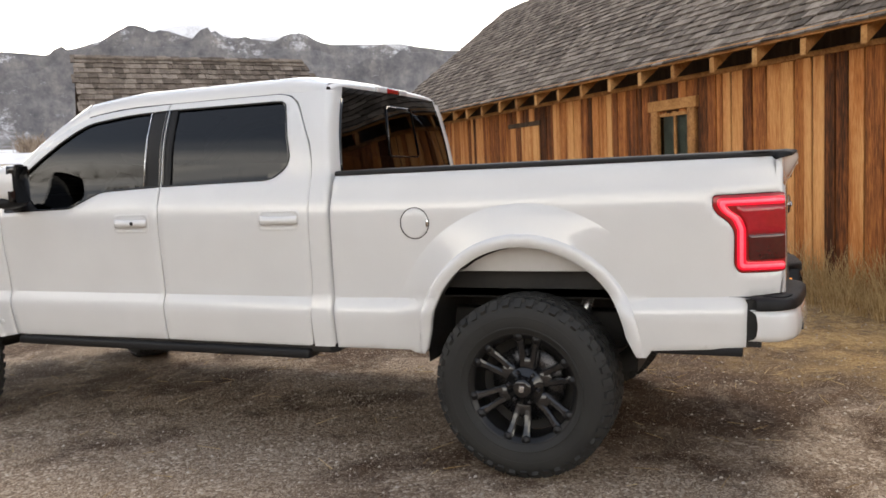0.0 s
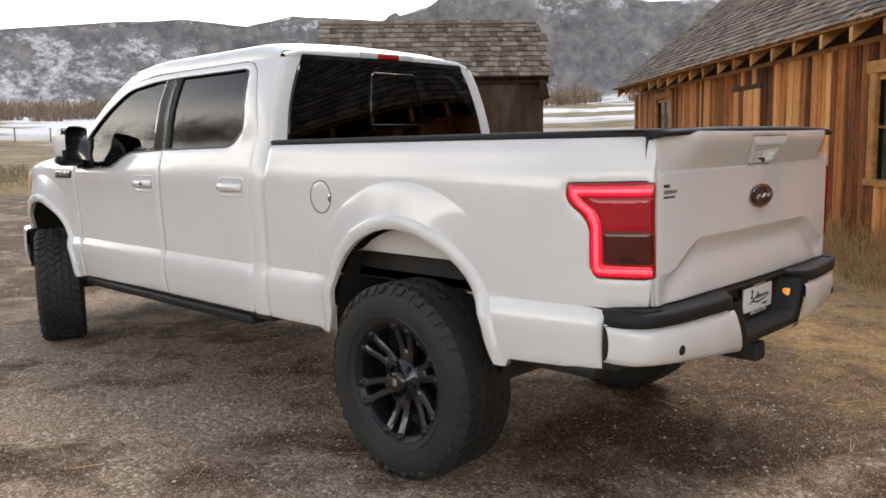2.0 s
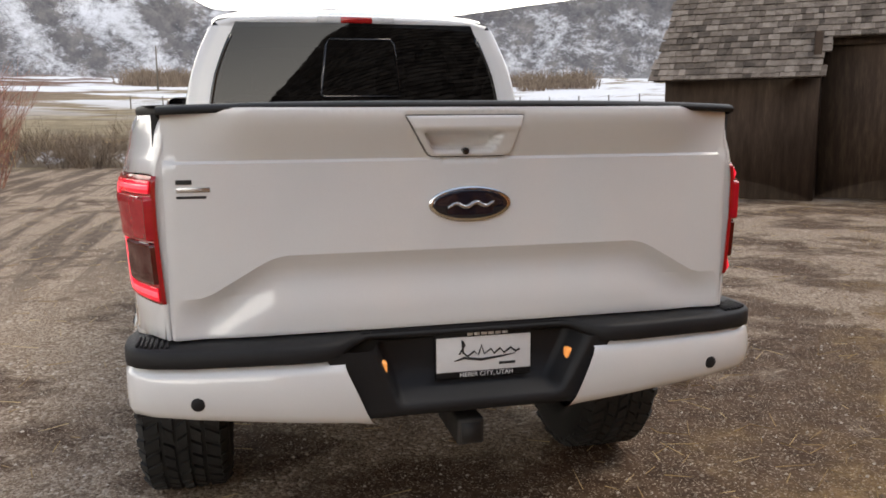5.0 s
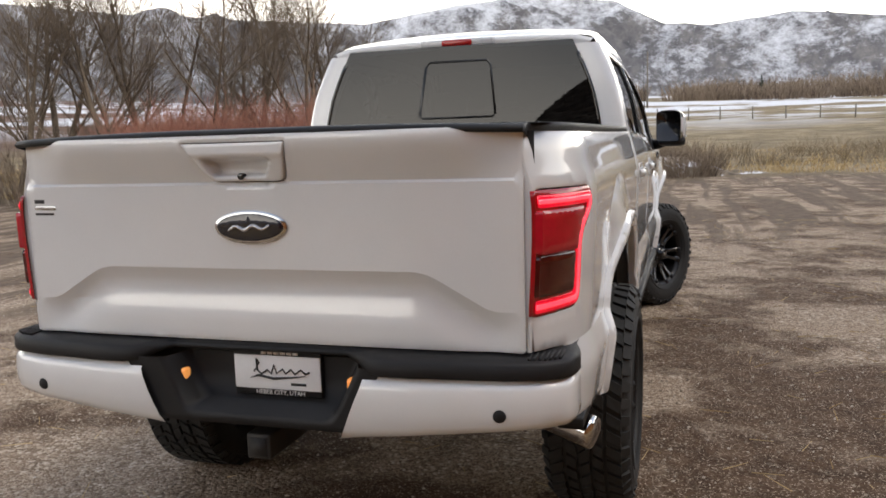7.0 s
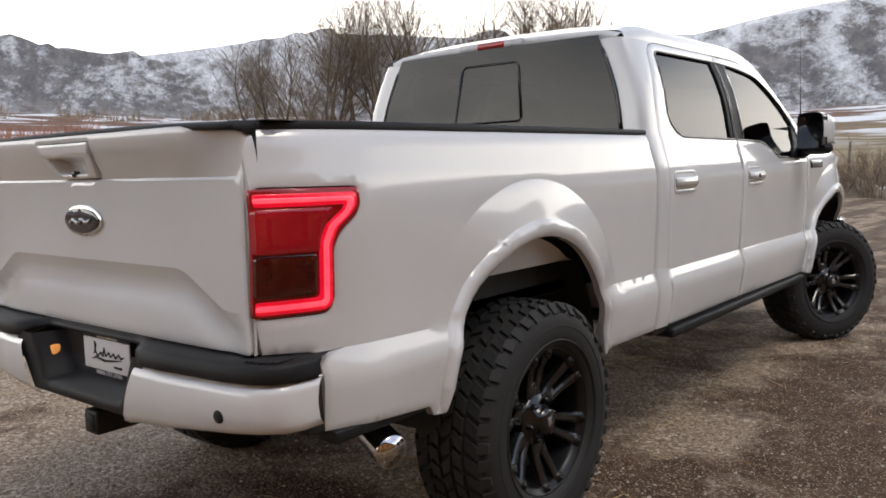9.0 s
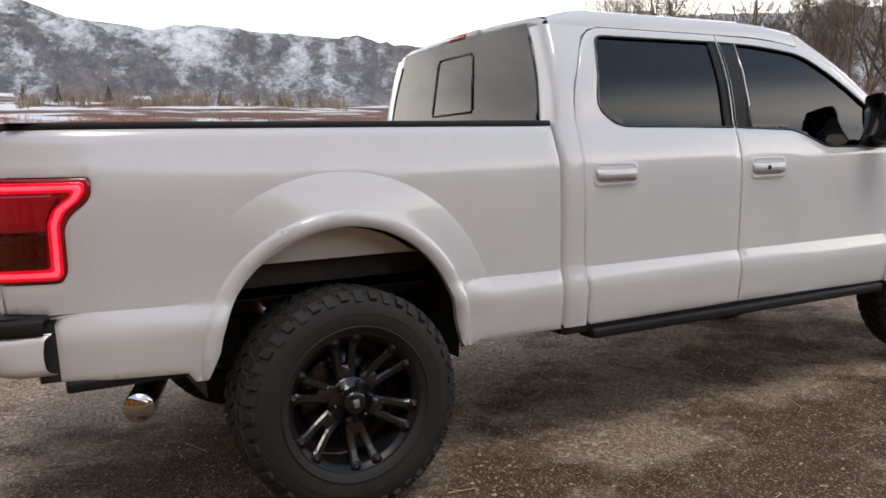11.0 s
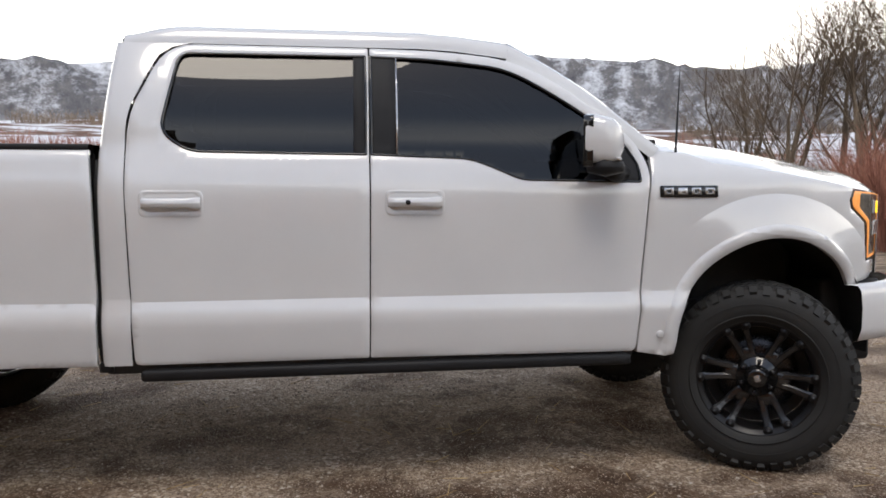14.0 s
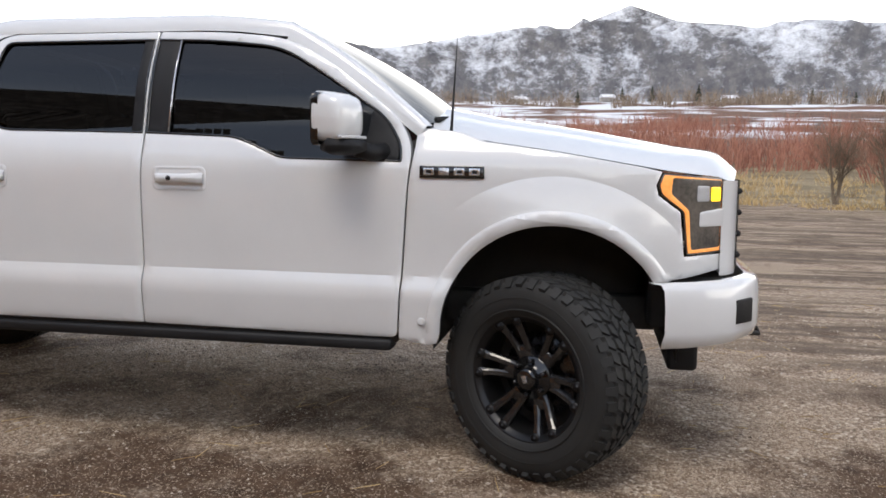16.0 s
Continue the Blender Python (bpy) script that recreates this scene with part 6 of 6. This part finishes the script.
# rough banks of earth with lying snow at the lot's far edge
BANK = mat("earth_bank_with_snow", [(0.30, (0.085, 0.066, 0.048)), (0.50, (0.20, 0.16, 0.12)), (0.57, (0.26, 0.22, 0.18)), (0.60, (0.66, 0.67, 0.70)), (0.8, (0.72, 0.73, 0.75))], 1.3, (0.8, 0.95), bump=0.02, bump_scale=9, fine=0.25, spec=0.2)
for k, (yaw, r, L, h) in enumerate([(11.5, 25.5, 3.2, 0.85), (7.0, 24.5, 3.6, 0.80), (2.6, 25.0, 3.4, 0.95), (-1.8, 26.0, 3.0, 0.6), (16.0, 27.0, 3.2, 0.7)]):
    x, y = at_yaw(yaw, r)

    def mound(u, a, L=L, h=h, k=k):
        lx, ly = L * u * math.cos(a) * (1 + 0.25 * math.sin(3 * a + k)), 1.3 * u * math.sin(a) * (1 + 0.2 * math.cos(2 * a + k))
        return (lx, ly, -0.12 + (1 - u * u) * h * (0.75 + 0.7 * noise.noise((lx * 0.9, ly * 0.9 + k, 1.0)) + 0.25 * noise.noise((lx * 3, ly * 3 + k, 4.0))))
    bank = part("earth_bank", sheet([0.02] + steps(0.08, 1.0, 12), [2 * math.pi * q / 40 for q in range(41)], mound), BANK)
    bank.matrix_basis = pose(x, y, ground_z(x, y), 0, 0, yaw)
    tagged(bank, "low earth bank with patches of old snow", "bank", group="banks at the lot's edge")
V, Fc = [], []
for _ in range(46):
    x, y = at_yaw(rng.uniform(-4, 18), rng.uniform(23.5, 27.5))
    stems(V, Fc, rng, x, y, 40, 0.6, rng.uniform(0.7, 1.5), 0.011, 0.8, 3, 3)
tagged(pydata("bank_brush", V, Fc, BRUSH), "bare grey brush growing on the earth banks", "shrubs", kind="stuff")
# far hedges at the foot of the hills
V, Fc = [], []
for _ in range(900):
    yaw = rng.choice((rng.uniform(-24, 8), rng.uniform(-24, 8), rng.uniform(48, 115), rng.uniform(-60, -40)))
    r = rng.uniform(190, 270) if yaw < 30 else rng.uniform(300, 480)
    if noise.noise((yaw * 0.25, 1.0, 8.0)) < -0.2:
        continue
    x, y = at_yaw(yaw, r)
    stems(V, Fc, rng, x, y, 18, 3.0, rng.uniform(2.5, 5.0) * r / 240, 0.12, 0.5, 2, 1)
tagged(pydata("far_hedge", V, Fc, BRUSH), "brown leafless hedges below the hills", "shrubs", kind="stuff")

# far conifers and farm houses
def conifer(x, y, h, seed):
    rng = random.Random(seed)
    b = thing("conifer", "small dark conifer far off in the valley", "tree", pose(x, y, ground_z(x, y)), group="far conifers")
    V, Fc = [], []
    for k in range(120):
        t = rng.random()
        a = rng.uniform(0, 6.28)
        p = Vector((0, 0, h * (0.1 + 0.9 * t)))
        L = h * 0.30 * (1 - t) * rng.uniform(0.7, 1.15) + 0.1
        prism(V, Fc, p, p + Vector((math.cos(a) * L, math.sin(a) * L, -0.15 * L)), h * 0.035, h * 0.01)
    pydata("crown", V, Fc, CONIFER, b)
    part("trunk", tube([(0, 0, -0.2), (0, 0, h)], [h * 0.03, 0.01], 5), BARK, b)


for k, (yaw, r, h) in enumerate([(-4.6, 215, 5.5), (72, 420, 9), (73.5, 430, 8), (76, 440, 9), (86, 430, 9), (88, 440, 8), (70, 425, 7), (91, 420, 8), (83, 445, 9)]):
    conifer(*at_yaw(yaw, r), h, 80 + k)
HOUSEWALL = mat("pale_house_siding", two((0.25, 0.23, 0.21), (0.38, 0.35, 0.32)), 1, (0.6, 0.8))
HOUSEROOF = mat("snowy_house_roof", two((0.5, 0.5, 0.52), (0.75, 0.76, 0.78)), 0.6, (0.7, 0.9))
for k, (yaw, r, L) in enumerate([(74.6, 430, 8), (78, 450, 6), (81, 440, 8), (89, 450, 7), (95, 440, 8)]):
    x, y = at_yaw(yaw, r)
    hs = thing("farm_house", "pale farm house with snowy roof far off", "house", pose(x, y, ground_z(x, y) - 0.3, 0, 0, yaw + 8 * k), group="far farm houses")
    part("wall", boxm((-L / 2, -2.6, 0), (L / 2, 2.6, 2.3)), HOUSEWALL, hs)
    bm = bmesh.new()
    vs = [bm.verts.new(p) for p in ((-L / 2 - .3, -3, 2.2), (L / 2 + .3, -3, 2.2), (L / 2 + .3, 0, 4.0), (-L / 2 - .3, 0, 4.0), (-L / 2 - .3, 3, 2.2), (L / 2 + .3, 3, 2.2))]
    for f in ((0, 1, 2, 3), (3, 2, 5, 4), (0, 3, 4), (1, 5, 2)):
        bm.faces.new([vs[i] for i in f])
    part("roof", bm, HOUSEROOF, hs, smooth=False)

# fence in the field
fence = thing("fence", "wire fence on grey wooden posts in a dry field", "fence")
prev = None
for k in range(22):
    x, y = at_yaw(8 - k * 2.1, 92 + 3 * math.sin(k * 0.4))
    z = ground_z(x, y)
    part("post", tube([(x, y, z - 0.1), (x + 0.03 * math.sin(k * 5), y, z + 1.4)], 0.075, 6), POSTWOOD, fence)
    if prev:
        for hz in (0.6, 1.2):
            part("wire", tube([(prev[0], prev[1], prev[2] + hz), (x, y, z + hz)], 0.006, 3, caps=False), POSTWOOD, fence)
    prev = (x, y, z)
# lone pole on the far field
px, py = at_yaw(2.6, 150)
tagged(part("utility_pole", tube([(px, py, ground_z(px, py) - 0.2), (px, py, ground_z(px, py) + 10)], [0.2, 0.14], 6), POSTWOOD), "bare wooden utility pole in the field", "pole")

px, py = at_yaw(5.9, 165)
tagged(part("utility_pole", tube([(px, py, ground_z(px, py) - 0.2), (px, py, ground_z(px, py) + 8.5)], [0.2, 0.14], 6), POSTWOOD), "bare wooden utility pole in the field", "pole")
for yaw, r in ((9.2, 27.5), (4.0, 29.5)):
    px, py = at_yaw(yaw, r)
    tagged(part("fence_post", tube([(px, py, ground_z(px, py) - 0.1), (px + 0.05, py, ground_z(px, py) + 1.7)], [0.055, 0.045], 7), POSTWOOD), "lone grey wooden post beside the earth bank", "post", group="lone posts")

# tall dry grass along the barn
V, Fc = [], []
BM = BARN
for _ in range(1100):
    s = rng.uniform(0.6, 16.6)
    off = 0.08 + 0.9 * rng.random() ** 1.8
    p = BM @ Vector((s, off, 0))
    h = rng.uniform(0.25, 0.75) * (1.0 - 0.45 * off)
    stems(V, Fc, rng, p.x, p.y, 9, 0.12, h, 0.0045, 0.6, 3)
tagged(pydata("barn_grass", V, Fc, DRYGRASS), "tall dry grass along the barn wall", "grass", kind="stuff")

# straw lying on the ground
V, Fc = [], []
for _ in range(30000):
    x, y = rng.uniform(-6, 15), rng.uniform(-6, 12)
    w = x - y + 2.5 * noise.noise((x * 0.5, y * 0.5, 0)) + 2.0 * rng.random()
    if w < 3.6 or x - y > 6.5:
        if rng.random() > 0.10 or x - y > 6.5:
            continue
    a = rng.uniform(0, 6.28)
    L = rng.uniform(0.04, 0.16)
    z = ground_z(x, y) + 0.004
    prism(V, Fc, Vector((x, y, z)), Vector((x + L * math.cos(a), y + L * math.sin(a), z + rng.uniform(0, 0.03))), 0.0025, 0.0012)
tagged(pydata("loose_straw", V, Fc, DRYGRASS), "loose straw strewn over the gravel", "straw", kind="stuff")

# gravel stones
V, Fc = [], []
for _ in range(42000):
    a, q = rng.uniform(0, 6.28), 8.5 * rng.random() ** 0.75
    x, y = q * math.cos(a), 1.5 + q * math.sin(a)
    if x - y > 6.4:
        continue
    r = 0.003 + 0.010 * rng.random() ** 3
    z = ground_z(x, y) + r * 0.25
    k = len(V)
    c, sn_ = math.cos(a * 7), math.sin(a * 7)
    f = rng.uniform(0.6, 1.0)
    V += [(x + r * c, y + r * sn_, z), (x - r * f * sn_, y + r * f * c, z), (x - r * c, y - r * sn_, z), (x + r * f * sn_, y - r * f * c, z), (x + r * 0.2, y, z + r * 0.7)]
    Fc += [(k, k + 1, k + 4), (k + 1, k + 2, k + 4), (k + 2, k + 3, k + 4), (k + 3, k, k + 4)]
tagged(pydata("gravel", V, Fc, PEBBLE), "loose pale gravel on brown dirt", "gravel", kind="stuff")


# ---------- shingles ----------
def shingles(owner, to_world, x0, x1, length, row_h, rng, near, cap):
    """Lays rows of split shingles. to_world(x, d) gives the deck's place d metres down from the ridge, and its down and normal."""
    V, Fc = [], []
    shapes = {}
    count = 0
    rows = int(length / row_h)
    for i in range(rows + 1):
        d = i * row_h
        x = x0 - rng.uniform(0, 0.1)
        while x < x1:
            wi = rng.randrange(6)
            w = 0.085 + 0.026 * wi
            L = row_h * 1.75
            base, down, nor = to_world(x + w / 2, min(d + row_h + rng.uniform(-0.012, 0.014), length + 0.03))
            lift = 0.030 + rng.uniform(0, 0.008)
            skew = rng.uniform(-0.02, 0.02)
            side = down.cross(nor)
            m = Matrix((side, down, nor)).transposed().to_4x4()
            m.translation = base + nor * lift
            m = m @ Matrix.Rotation(skew, 4, "Z") @ Matrix.Rotation(0.085 + rng.uniform(0, 0.03), 4, "X")
            if near(x, d) and count < cap:
                if wi not in shapes:
                    bm = boxm((-w / 2, -L, -0.011), (w / 2, 0, 0.011))
                    me = bpy.data.meshes.new("shingle")
                    bm.to_mesh(me)
                    bm.free()
                    me.materials.append(SHINGLE_OB)
                    shapes[wi] = me
                q = new("shingle", shapes[wi])
                q.parent = owner
                q.matrix_basis = m
                count += 1
            else:
                k = len(V)
                for z in (-0.011, 0.011):
                    for (a, c) in ((-w / 2, -L), (w / 2, -L), (w / 2, 0), (-w / 2, 0)):
                        V.append((m @ Vector((a, c, z)))[:])
                for q in ((4, 5, 6, 7), (3, 2, 6, 7)[::-1], (0, 3, 7, 4), (1, 2, 6, 5)[::-1], (0, 1, 5, 4)):
                    Fc.append([k + t for t in q])
            x += w + rng.uniform(0.002, 0.012)
    o = pydata("shingle_field", V, Fc, SHINGLE, owner)
    return tagged(o, kind="stuff")


cs, sn = math.cos(radians(SLOPE)), math.sin(radians(SLOPE))
ROOF_L = (DEPTH / 2 + OVER + 0.02) / cs


def barn_front(x, d):
    return Vector((x, -DEPTH / 2 + d * cs, RIDGE_Z - d * sn)), Vector((0, cs, -sn)), Vector((0, sn, cs))


shingles(barn, barn_front, S0 - 0.25, S1 + 0.3, ROOF_L, 0.165, random.Random(5), lambda x, d: d > ROOF_L - 0.95 and 2.0 < x, 300)
sa = math.atan(0.84)


def shed_front(x, d):
    return Vector((x, -d * math.cos(sa), RZ - d * math.sin(sa))), Vector((0, -math.cos(sa), -math.sin(sa))), Vector((0, -math.sin(sa), math.cos(sa)))


shingles(shed, shed_front, 0.0, 2.78, 2.40 / math.cos(sa), 0.19, random.Random(6), lambda x, d: True, 150)
shingles(shed, shed_front, 2.80, SL, 1.55 / math.cos(sa), 0.19, random.Random(7), lambda x, d: True, 150)
